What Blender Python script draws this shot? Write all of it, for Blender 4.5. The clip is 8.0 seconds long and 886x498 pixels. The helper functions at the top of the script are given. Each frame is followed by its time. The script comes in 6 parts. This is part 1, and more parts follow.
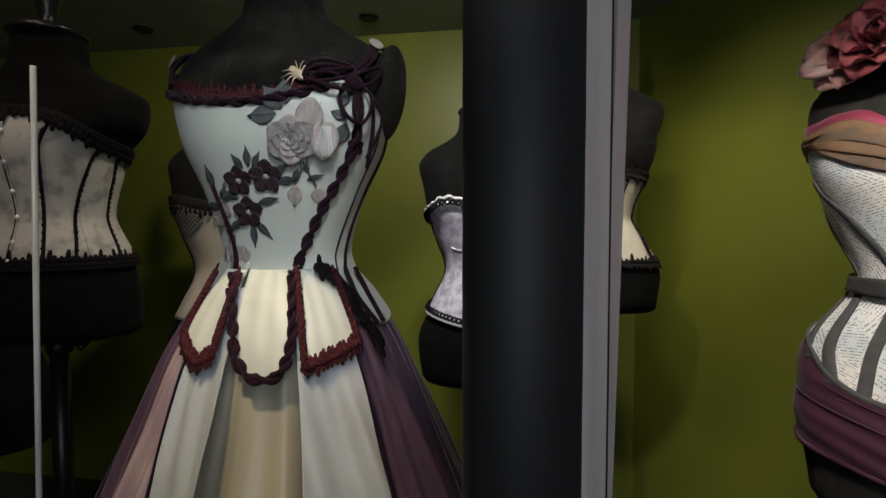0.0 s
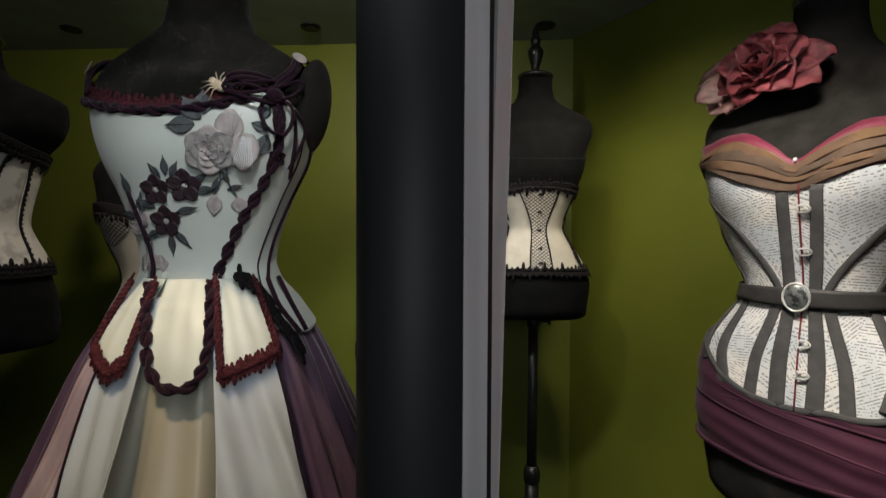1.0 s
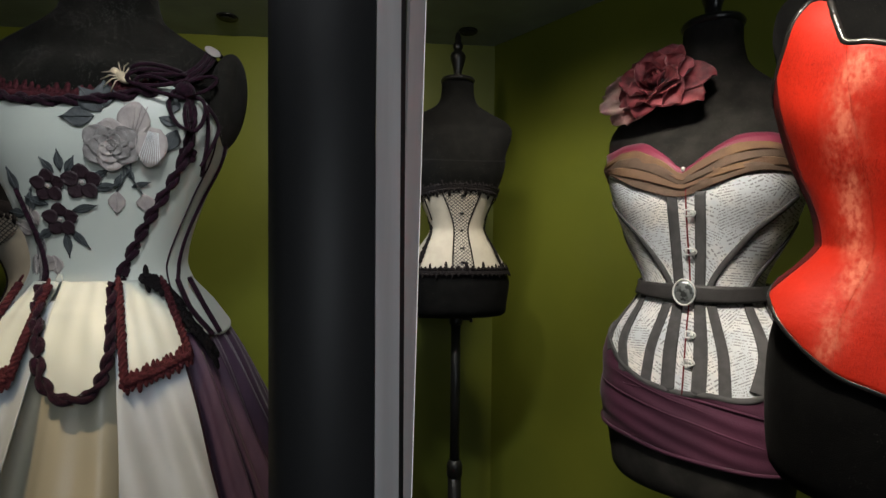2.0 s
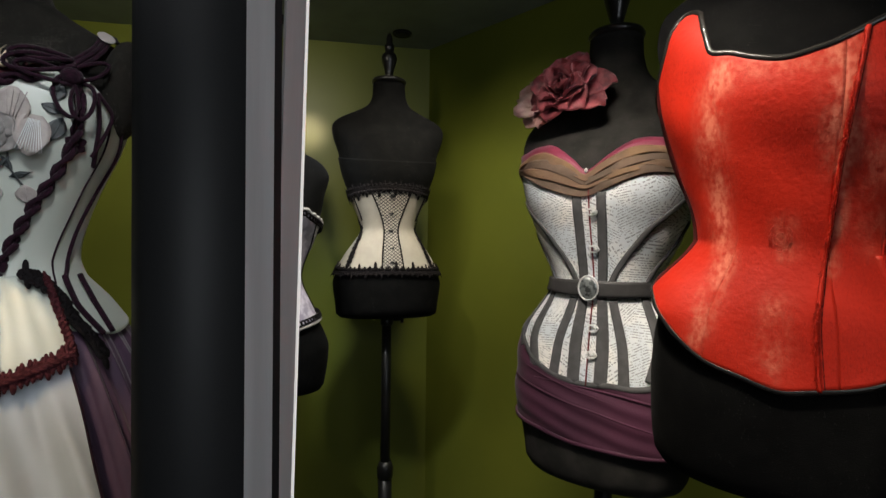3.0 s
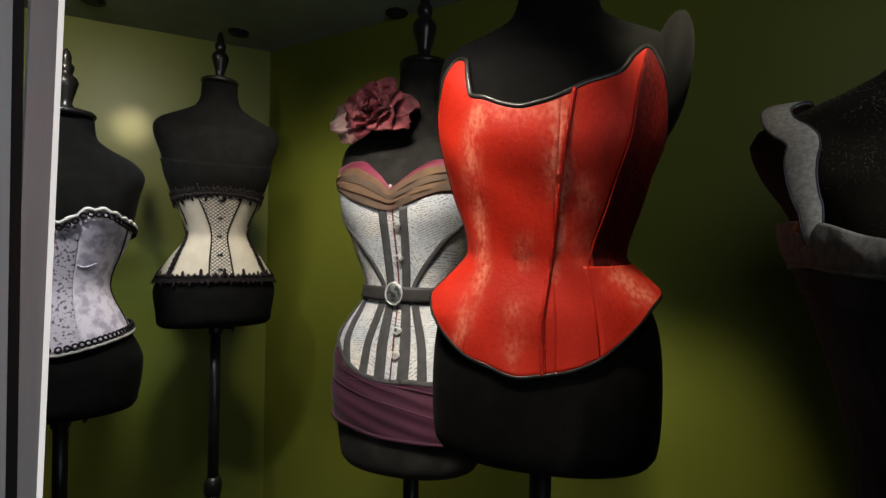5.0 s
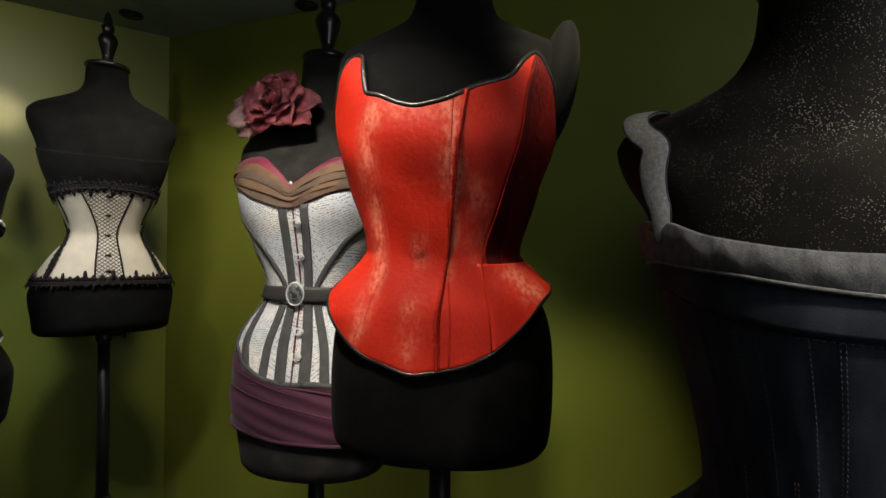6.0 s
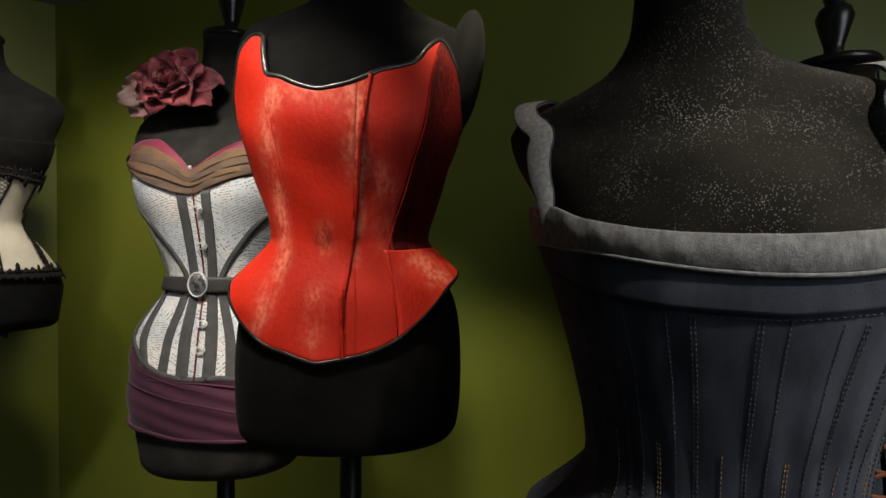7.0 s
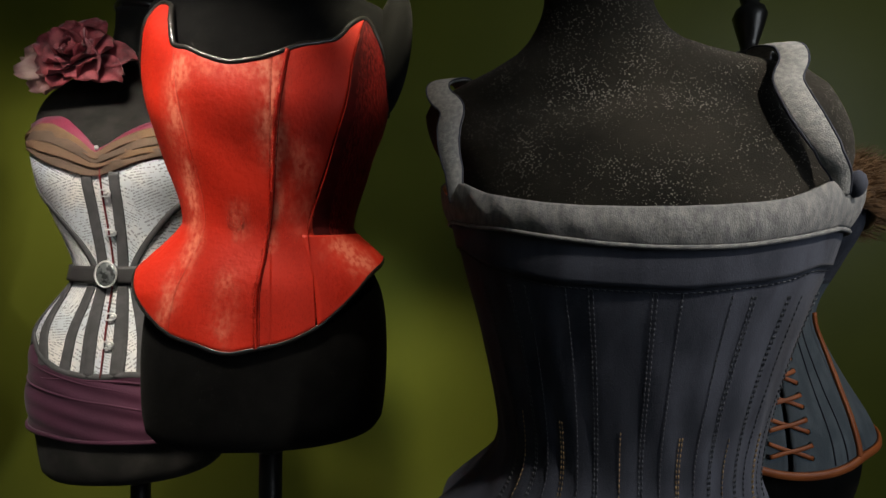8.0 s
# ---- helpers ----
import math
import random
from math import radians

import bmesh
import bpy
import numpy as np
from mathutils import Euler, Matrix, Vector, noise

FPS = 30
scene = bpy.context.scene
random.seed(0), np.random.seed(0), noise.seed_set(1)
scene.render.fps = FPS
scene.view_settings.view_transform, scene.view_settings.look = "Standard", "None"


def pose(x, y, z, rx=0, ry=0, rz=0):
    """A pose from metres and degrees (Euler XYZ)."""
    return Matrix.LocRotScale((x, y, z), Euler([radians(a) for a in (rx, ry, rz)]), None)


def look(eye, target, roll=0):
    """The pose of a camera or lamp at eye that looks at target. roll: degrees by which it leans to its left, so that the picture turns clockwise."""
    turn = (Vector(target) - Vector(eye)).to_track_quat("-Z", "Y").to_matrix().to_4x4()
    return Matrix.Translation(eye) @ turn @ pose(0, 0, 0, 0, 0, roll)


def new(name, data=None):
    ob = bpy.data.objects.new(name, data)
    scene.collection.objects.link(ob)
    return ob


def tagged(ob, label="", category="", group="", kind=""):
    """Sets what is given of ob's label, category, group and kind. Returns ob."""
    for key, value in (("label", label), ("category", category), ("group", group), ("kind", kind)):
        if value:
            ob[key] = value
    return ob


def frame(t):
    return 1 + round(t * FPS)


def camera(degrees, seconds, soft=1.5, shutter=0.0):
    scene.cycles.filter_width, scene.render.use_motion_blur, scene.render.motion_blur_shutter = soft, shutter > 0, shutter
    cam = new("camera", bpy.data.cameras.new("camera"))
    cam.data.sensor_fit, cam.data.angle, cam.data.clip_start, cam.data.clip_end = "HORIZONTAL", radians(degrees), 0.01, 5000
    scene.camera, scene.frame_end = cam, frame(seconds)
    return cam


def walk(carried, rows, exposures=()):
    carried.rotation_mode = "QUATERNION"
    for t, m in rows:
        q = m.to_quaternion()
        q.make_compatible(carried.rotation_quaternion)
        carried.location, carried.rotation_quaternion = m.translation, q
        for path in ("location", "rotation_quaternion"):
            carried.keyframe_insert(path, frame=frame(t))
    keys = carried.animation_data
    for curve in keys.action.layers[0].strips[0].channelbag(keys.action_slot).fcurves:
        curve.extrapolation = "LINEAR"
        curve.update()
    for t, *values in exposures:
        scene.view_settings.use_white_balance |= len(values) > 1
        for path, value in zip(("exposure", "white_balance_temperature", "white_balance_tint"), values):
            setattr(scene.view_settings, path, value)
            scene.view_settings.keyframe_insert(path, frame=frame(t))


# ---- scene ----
# camera
cam = camera(83.4, 8.0)
PATH = [
    (0.0, 0.0193, 0.1035, 1.1393, 1.16, -2.48, 0.01),
    (0.5, 0.0553, 0.0922, 1.1422, -0.48, -2.14, -0.10),
    (1.0, 0.0662, 0.0767, 1.1414, -4.10, -1.45, -0.26),
    (1.5, 0.0649, 0.0661, 1.1467, -8.60, -1.56, -0.34),
    (3.0, 0.1321, 0.0366, 1.1320, -18.19, -0.92, -0.70),
    (3.5, 0.1555, 0.0107, 1.1339, -21.10, -0.91, -0.86),
    (4.0, 0.1712, -0.0229, 1.1380, -24.96, -0.68, -1.01),
    (4.5, 0.1822, -0.0453, 1.1432, -29.05, -0.52, -1.08),
    (6.0, 0.2261, -0.0817, 1.1450, -42.09, -0.28, -0.93),
    (6.5, 0.2364, -0.0974, 1.1449, -45.90, -0.88, -0.66),
    (7.0, 0.2447, -0.1058, 1.1403, -50.21, -1.34, -0.57),
    (7.5, 0.2657, -0.1143, 1.1310, -52.88, -1.30, -0.76),
    (8.0, 0.2821, -0.1276, 1.1227, -55.47, -1.35, -0.91),
]
walk(cam, [(t, pose(x, y, z, 90 + pitch, roll, yaw)) for t, x, y, z, yaw, pitch, roll in PATH], exposures=[(0.0, 0.0), (8.0, 0.0)])

# world: the dim gallery outside the case
world = bpy.data.worlds.new("gallery")
scene.world = world
world.use_nodes = True
world.node_tree.nodes["Background"].inputs[0].default_value = (0.55, 0.62, 0.7, 1)
world.node_tree.nodes["Background"].inputs[1].default_value = 0.02


def spot(eye, target, watts, degrees, color, blend=0.6, radius=0.03):
    lamp = bpy.data.lights.new("spot", "SPOT")
    lamp.energy, lamp.spot_size, lamp.spot_blend = watts, radians(degrees), blend
    lamp.color, lamp.shadow_soft_size = color, radius
    ob = new("spot_light", lamp)
    ob.matrix_world = look(eye, target)
    return ob


CEIL = 1.90
WARM, COOL = (1.0, 0.80, 0.58), (0.86, 0.94, 1.0)
# case spots over the front edge, aimed at the garments
spot((0.21, 0.35, 1.86), (0.66, 0.77, 1.12), 66, 36, (1.0, 0.92, 0.80), 0.7, 0.13)
spot((0.25, 0.38, 1.86), (0.68, 0.44, 0.96), 38, 36, (1.0, 0.88, 0.72), 0.7, 0.04)
spot((0.30, -0.25, 1.86), (0.80, 0.35, 0.99), 6, 13, WARM, 0.8)
spot((0.30, 0.85, 1.86), (0.45, 1.62, 1.10), 4.5, 50, WARM)
spot((-0.30, 0.24, 1.86), (-0.235, 0.645, 0.88), 27, 24, (1.0, 0.75, 0.46), 0.08, 0.010)
# cool spot added in place of the gallery's ambient light on the gown
spot((0.05, -0.06, 1.86), (-0.18, 0.84, 1.20), 27, 32, (0.95, 0.98, 1.0), 0.8, 0.08)
spot((0.46, -0.70, 1.86), (0.71, -0.08, 1.04), 48, 33, (1.0, 0.90, 0.76), 0.7)
spot((0.90, -0.60, 1.86), (1.22, -0.06, 0.90), 10, 40, WARM)
spot((-0.75, 0.45, 1.86), (-0.72, 1.03, 1.15), 6, 50, WARM)
spot((-0.62, 0.95, 1.86), (-0.60, 1.45, 1.08), 8, 44, WARM)
spot((0.00, 0.85, 1.86), (0.10, 1.45, 1.08), 21, 50, COOL)
# added spots for the bright patches on the walls, then washers to brighten them
spot((0.10, 1.25, 1.80), (0.24, 2.04, 1.54), 30, 11, WARM, 1.0)
# two cool spots stand in for pale reflections in the wall paint
spot((0.27, 1.05, 1.86), (0.25, 2.03, 0.78), 36, 24, COOL, 1.0, 0.05)
spot((0.62, 0.62, 1.86), (1.30, 0.75, 0.85), 18, 16, COOL, 1.0, 0.05)
spot((-0.10, 0.90, 1.86), (-0.36, 2.08, 0.90), 30, 126, (1.0, 0.92, 0.76), 1.0)
spot((0.57, 1.16, 1.86), (0.62, 1.95, 0.12), 26, 84, (1.0, 0.92, 0.76), 1.0, 0.05)
spot((0.34, 1.16, 1.86), (0.90, 1.56, 0.95), 11, 90, (1.0, 0.92, 0.72), 1.0, 0.05)
spot((0.62, 0.14, 1.86), (1.33, 0.67, 0.44), 54, 29, (1.0, 0.90, 0.62), 0.9)
# the gallery's own light behind the visitor
lamp = bpy.data.lights.new("gallery_light", "AREA")
lamp.shape, lamp.size, lamp.size_y, lamp.energy, lamp.color = "RECTANGLE", 1.2, 0.8, 10.5, (0.88, 0.94, 1.0)
ob = new("gallery_light", lamp)
ob.matrix_world = look((0.40, -1.45, 1.60), (-0.10, 0.5, 1.0))


# ---- materials ----
def mat(name, base, rough=0.7, metal=0.0, second=None, scale=30.0, bump=0.1, bump_scale=400.0, sheen=0.0, stretch=(1, 1, 1), mix=(0.4, 0.65), spec=0.5):
    m = bpy.data.materials.new(name)
    m.use_nodes = True
    nt = m.node_tree
    b = nt.nodes["Principled BSDF"]
    b.inputs["Roughness"].default_value, b.inputs["Metallic"].default_value = rough, metal
    b.inputs["Specular IOR Level"].default_value = spec
    if sheen:
        b.inputs["Sheen Weight"].default_value = sheen
        b.inputs["Sheen Roughness"].default_value = 0.4
    tc = nt.nodes.new("ShaderNodeTexCoord")
    mp = nt.nodes.new("ShaderNodeMapping")
    mp.inputs["Scale"].default_value = stretch
    nt.links.new(tc.outputs["Object"], mp.inputs[0])
    n = nt.nodes.new("ShaderNodeTexNoise")
    n.inputs["Scale"].default_value, n.inputs["Detail"].default_value = scale, 5
    nt.links.new(mp.outputs[0], n.inputs["Vector"])
    r = nt.nodes.new("ShaderNodeValToRGB")
    r.color_ramp.elements[0].position, r.color_ramp.elements[1].position = mix
    s = second or tuple(c * 0.8 for c in base)
    r.color_ramp.elements[0].color, r.color_ramp.elements[1].color = (*s, 1), (*base, 1)
    nt.links.new(n.outputs[0], r.inputs[0])
    nt.links.new(r.outputs[0], b.inputs["Base Color"])
    if bump:
        f = nt.nodes.new("ShaderNodeTexNoise")
        f.inputs["Scale"].default_value, f.inputs["Detail"].default_value = bump_scale, 3
        nt.links.new(mp.outputs[0], f.inputs["Vector"])
        bp = nt.nodes.new("ShaderNodeBump")
        bp.inputs["Strength"].default_value, bp.inputs["Distance"].default_value = bump, 0.002
        nt.links.new(f.outputs[0], bp.inputs["Height"])
        nt.links.new(bp.outputs[0], b.inputs["Normal"])
    return m


def nodes_of(m):
    nt = m.node_tree
    return nt, nt.nodes["Principled BSDF"]


OLIVE = mat("olive_paint", (0.150, 0.168, 0.022), 0.42, second=(0.128, 0.146, 0.020), scale=3, bump=0.04, bump_scale=60, spec=0.36)
CEILING = mat("grey_ceiling_paint", (0.30, 0.34, 0.33), 0.7, scale=5)
FLOOR = mat("dark_plinth", (0.05, 0.05, 0.045), 0.6, scale=8)
VELVET = mat("black_velvet", (0.0058, 0.0058, 0.0058), 0.9, second=(0.0036, 0.0036, 0.0038), scale=40, bump=0.25, bump_scale=900, sheen=0.014, spec=0.06)


def dusted(m, amount, scale=260.0, lint=0.21):
    """Adds pale lint specks to a cloth."""
    nt, b = nodes_of(m)
    tc = nt.nodes.new("ShaderNodeTexCoord")
    vo = nt.nodes.new("ShaderNodeTexVoronoi")
    vo.inputs["Scale"].default_value = scale
    nt.links.new(tc.outputs["Object"], vo.inputs["Vector"])
    lt = nt.nodes.new("ShaderNodeMath")
    lt.operation = "LESS_THAN"
    nt.links.new(vo.outputs["Distance"], lt.inputs[0])
    big = nt.nodes.new("ShaderNodeTexNoise")
    big.inputs["Scale"].default_value = 22
    nt.links.new(tc.outputs["Object"], big.inputs["Vector"])
    mr = nt.nodes.new("ShaderNodeMapRange")
    mr.inputs[1].default_value, mr.inputs[2].default_value, mr.inputs[3].default_value, mr.inputs[4].default_value = 0.15, 0.75, 0.0, amount
    nt.links.new(big.outputs[0], mr.inputs[0])
    nt.links.new(mr.outputs[0], lt.inputs[1])
    mx = nt.nodes.new("ShaderNodeMix")
    mx.data_type = "RGBA"
    src = b.inputs["Base Color"].links[0].from_socket
    nt.links.new(lt.outputs[0], mx.inputs[0])
    nt.links.new(src, mx.inputs[6])
    mx.inputs[7].default_value = (lint * 1.05, lint, lint * 0.9, 1)
    nt.links.new(mx.outputs[2], b.inputs["Base Color"])
    return m


dusted(VELVET, 0.13, 420.0, 0.12)
GREY_VELVET = dusted(mat("charcoal_velvet", (0.036, 0.034, 0.031), 0.9, second=(0.020, 0.019, 0.018), scale=26, bump=0.3, bump_scale=1100, sheen=0.03, spec=0.08), 0.16, 520.0, 0.12)
DUSTY = dusted(mat("dusty_black_velvet", (0.024, 0.0215, 0.018), 0.9, second=(0.0075, 0.007, 0.006), scale=10, bump=0.3, bump_scale=1100, sheen=0.04, spec=0.1), 0.25, 620.0, 0.36)
BLACK_WOOD = mat("black_lacquer", (0.012, 0.011, 0.011), 0.28, scale=20)
BLACK_METAL = mat("black_metal", (0.02, 0.02, 0.02), 0.35, 0.6, scale=20)
DARK_COLUMN = mat("dark_column_paint", (0.020, 0.020, 0.0215), 0.6, scale=4, bump=0.05)
ALU = mat("grey_anodised_frame", (0.62, 0.61, 0.61), 0.5, 0.0, scale=40, stretch=(1, 1, 0.05))
RUBBER = mat("black_rubber_seal", (0.012, 0.012, 0.013), 0.6)
WHITE_EDGE = mat("white_glass_edge", (0.85, 0.87, 0.88), 0.3, scale=9)
# emission stands in for lamplight on the glass rim, which is no lamp
GLOW_EDGE = mat("glowing_glass_rim", (0.85, 0.87, 0.88), 0.3, scale=9)
nodes_of(GLOW_EDGE)[1].inputs["Emission Color"].default_value = (1.0, 0.98, 0.95, 1)
nodes_of(GLOW_EDGE)[1].inputs["Emission Strength"].default_value = 0.6


# ---- helpers for the things ----
def link_mesh(name, bm, material, parent=None, label="", smooth=True):
    me = bpy.data.meshes.new(name)
    bm.to_mesh(me)
    bm.free()
    if smooth:
        for p in me.polygons:
            p.use_smooth = True
    mats = material if isinstance(material, (list, tuple)) else [material]
    for m in mats:
        me.materials.append(m)
    ob = new(name, me)
    if parent is not None:
        ob.parent = parent
    if label:
        tagged(ob, label=label)
    return ob


def part(name, bm, material, parent, label="", smooth=True):
    return link_mesh(name, bm, material, parent, label, smooth)


def structure(name, bm, material, label, smooth=False):
    return tagged(link_mesh(name, bm, material, None, "", smooth), label=label, category=name.split("_")[0], kind="structure")


def box(bm, x0, y0, z0, x1, y1, z1, bevel=0.0):
    g = bmesh.ops.create_cube(bm, size=1.0, matrix=Matrix.Translation(((x0 + x1) / 2, (y0 + y1) / 2, (z0 + z1) / 2)) @ Matrix.Diagonal((x1 - x0, y1 - y0, z1 - z0, 1)))
    if bevel:
        es = list({e for v in g["verts"] for e in v.link_edges})
        bmesh.ops.bevel(bm, geom=es, offset=bevel, segments=2, profile=0.5, affect="EDGES")
    return bm


def prism(bm, pts, z0, z1):
    lo = [bm.verts.new((x, y, z0)) for x, y in pts]
    hi = [bm.verts.new((x, y, z1)) for x, y in pts]
    n = len(pts)
    bm.faces.new(lo[::-1])
    bm.faces.new(hi)
    for i in range(n):
        bm.faces.new((lo[i], lo[(i + 1) % n], hi[(i + 1) % n], hi[i]))
    bmesh.ops.recalc_face_normals(bm, faces=bm.faces)
    return bm


def lathe(bm, prof, n=24, cx=0.0, cy=0.0):
    rings = []
    for r, z in prof:
        rings.append([bm.verts.new((cx + r * math.cos(2 * math.pi * k / n), cy + r * math.sin(2 * math.pi * k / n), z)) for k in range(n)])
    for a, b in zip(rings, rings[1:]):
        for k in range(n):
            bm.faces.new((a[k], a[(k + 1) % n], b[(k + 1) % n], b[k]))
    bm.faces.new(rings[0][::-1])
    bm.faces.new(rings[-1])
    bmesh.ops.recalc_face_normals(bm, faces=bm.faces)
    return bm


def tube(bm, pts, r, n=6, closed=False):
    """A round tube along points; r is a number or one for each point."""
    pts = [Vector(p) for p in pts]
    m = len(pts)
    rings = []
    up = Vector((0.13, 0.31, 0.94)).normalized()
    for i, p in enumerate(pts):
        d = (pts[(i + 1) % m] - pts[i - 1]) if closed else (pts[min(i + 1, m - 1)] - pts[max(i - 1, 0)])
        d = d.normalized() if d.length > 1e-9 else Vector((0, 0, 1))
        s = d.cross(up)
        s = s.normalized() if s.length > 1e-4 else d.orthogonal().normalized()
        u = s.cross(d).normalized()
        rr = float(r[i]) if isinstance(r, (list, tuple, np.ndarray)) else r
        rings.append([bm.verts.new(p + rr * (math.cos(2 * math.pi * k / n) * s + math.sin(2 * math.pi * k / n) * u)) for k in range(n)])
    for i in range(m if closed else m - 1):
        a, b = rings[i], rings[(i + 1) % m]
        for k in range(n):
            bm.faces.new((a[k], a[(k + 1) % n], b[(k + 1) % n], b[k]))
    if not closed:
        bm.faces.new(rings[0][::-1])
        bm.faces.new(rings[-1])
    return bm


def grid_shell(bm, outer, inner):
    """A sheet with thickness: outer and inner are arrays (rows, columns, 3)."""
    nu, nv = outer.shape[:2]
    vo = [[bm.verts.new(outer[i, j]) for j in range(nv)] for i in range(nu)]
    vi = [[bm.verts.new(inner[i, j]) for j in range(nv)] for i in range(nu)]
    for i in range(nu - 1):
        for j in range(nv - 1):
            bm.faces.new((vo[i][j], vo[i + 1][j], vo[i + 1][j + 1], vo[i][j + 1]))
            bm.faces.new((vi[i][j], vi[i][j + 1], vi[i + 1][j + 1], vi[i + 1][j]))
    for i in range(nu - 1):
        bm.faces.new((vo[i][0], vi[i][0], vi[i + 1][0], vo[i + 1][0]))
        bm.faces.new((vo[i][-1], vo[i + 1][-1], vi[i + 1][-1], vi[i][-1]))
    for j in range(nv - 1):
        bm.faces.new((vo[0][j], vo[0][j + 1], vi[0][j + 1], vi[0][j]))
        bm.faces.new((vo[-1][j], vi[-1][j], vi[-1][j + 1], vo[-1][j + 1]))
    bmesh.ops.recalc_face_normals(bm, faces=bm.faces)
    return bm


def curve_of(keys):
    """A smooth function through (position, value) pairs."""
    xs = np.array([k[0] for k in keys], float)
    ys = np.array([k[1] for k in keys], float)
    sl = np.gradient(ys, xs)

    def f(x):
        x = np.clip(np.asarray(x, float), xs[0], xs[-1])
        i = np.clip(np.searchsorted(xs, x) - 1, 0, len(xs) - 2)
        h = xs[i + 1] - xs[i]
        t = (x - xs[i]) / h
        d = (ys[i + 1] - ys[i]) / h
        m0, m1 = sl[i], sl[i + 1]
        ok = d * m0 > 0
        m0 = np.where(ok, np.sign(d) * np.minimum(np.abs(m0), 3 * np.abs(d)), 0)
        ok = d * m1 > 0
        m1 = np.where(ok, np.sign(d) * np.minimum(np.abs(m1), 3 * np.abs(d)), 0)
        return (2 * t**3 - 3 * t**2 + 1) * ys[i] + (t**3 - 2 * t**2 + t) * h * m0 + (-2 * t**3 + 3 * t**2) * ys[i + 1] + (t**3 - t**2) * h * m1
    return f


class Body:
    """The outline of a dress form: half width, front and back depth by height above the waist. The front looks along -y."""

    def __init__(self, waist, rows, bust=0.0, bust_z=0.17, bust_th=0.55, power=2.3, neck=0.0):
        self.waist, self.rows = waist, rows
        self.lo, self.hi = rows[0][0], rows[-1][0]
        self.a = curve_of([(r[0], r[1]) for r in rows])
        self.f = curve_of([(r[0], r[2]) for r in rows])
        self.b = curve_of([(r[0], r[3]) for r in rows])
        self.bust, self.bust_z, self.bust_th, self.power = bust, bust_z, bust_th, power
        lean = self.hi - 0.18
        self.neck = curve_of([(self.lo, 0.0), (lean, 0.0), (lean + 0.08, neck), (self.hi + 0.01, neck)])

    def raw(self, th, h):
        th, h = np.broadcast_arrays(np.asarray(th, float), np.asarray(h, float))
        a, f, b = self.a(h), self.f(h), self.b(h)
        s, c = np.sin(th), np.cos(th)
        p = 2.0 / self.power
        x = np.sign(s) * np.abs(s) ** p * a
        d = np.where(c >= 0, f, b)
        y = -np.sign(c) * np.abs(c) ** p * d
        if self.bust:
            w = (np.abs(th) - self.bust_th) / 0.42
            g = self.bust * np.exp(-w * w - ((h - self.bust_z) / 0.062) ** 2)
            x = x + g * np.sin(th) * 0.8
            y = y - g * np.cos(th)
        return np.stack([x + self.neck(h), y, h + self.waist], -1)

    def at(self, th, h, off=0.0):
        p = self.raw(th, h)
        e = 1e-3
        du = self.raw(np.asarray(th) + e, h) - self.raw(np.asarray(th) - e, h)
        dv = self.raw(th, np.asarray(h) + e) - self.raw(th, np.asarray(h) - e)
        n = np.cross(du, dv)
        n = n / np.maximum(np.linalg.norm(n, axis=-1, keepdims=True), 1e-12)
        return p + n * np.asarray(off)[..., None] if np.ndim(off) else p + n * off

    def ring_mesh(self, bm, n=64, rows=70):
        hs = np.linspace(self.lo, self.hi, rows)
        rings = []
        for h in hs:
            pts = self.raw(np.linspace(-math.pi, math.pi, n, endpoint=False), h)
            rings.append([bm.verts.new(p) for p in pts])
        for a, b in zip(rings, rings[1:]):
            for k in range(n):
                bm.faces.new((a[k], a[(k + 1) % n], b[(k + 1) % n], b[k]))
        bm.faces.new(rings[0][::-1])
        bm.faces.new(rings[-1])
        bmesh.ops.recalc_face_normals(bm, faces=bm.faces)
        return bm

    def panel(self, bm, t0, t1, lo, hi, off=0.006, thick=0.003, nu=40, nv=30, wave=None):
        """A piece of cloth on the form between two angles and two height lines (functions of the angle)."""
        u = np.linspace(0, 1, nu)[:, None]
        v = np.linspace(0, 1, nv)[None, :]
        vv = v + 0 * u
        T0 = t0(vv) if callable(t0) else t0
        T1 = t1(vv) if callable(t1) else t1
        th = T0 + (T1 - T0) * u + 0 * v
        L, H = (lo(th) if callable(lo) else lo), (hi(th) if callable(hi) else hi)
        h = L + (H - L) * v + 0 * u
        o = off + (wave(th, h) if wave else 0 * th)
        return grid_shell(bm, self.at(th, h, o), self.at(th, h, o - thick))

    def seat(self, th, h, off=0.0):
        """A pose on the cloth: x along the waist, y up the body, z outwards."""
        p = Vector(self.at(th, h, off))
        n = (Vector(self.at(th, h, off + 0.01)) - p).normalized()
        up = Vector((0, 0, 1)) - n * n.z
        up.normalize()
        s = up.cross(n)
        return Matrix(((s.x, up.x, n.x, p.x), (s.y, up.y, n.y, p.y), (s.z, up.z, n.z, p.z), (0, 0, 0, 1)))

    def line(self, pairs, off=0.008, n=60):
        """Points on the form through (angle, height) pairs."""
        s = np.linspace(0, 1, len(pairs))
        ft, fh = curve_of([(a, p[0]) for a, p in zip(s, pairs)]), curve_of([(a, p[1]) for a, p in zip(s, pairs)])
        q = np.linspace(0, 1, n)
        return self.at(ft(q), fh(q), off)


def oval(bm, m, rx, ry, rz, seg=16, rings=8):
    return bmesh.ops.create_uvsphere(bm, u_segments=seg, v_segments=rings, radius=1.0, matrix=m @ Matrix.Diagonal((rx, ry, rz, 1)))


def body_side(body, side, h, out):
    """A pose at the side of a form, leaning in towards the waist."""
    p = Vector(body.at(side * math.pi / 2, h, out - 0.012))
    return Matrix.Translation(p) @ Matrix.Rotation(radians(side * 9), 4, "Y")


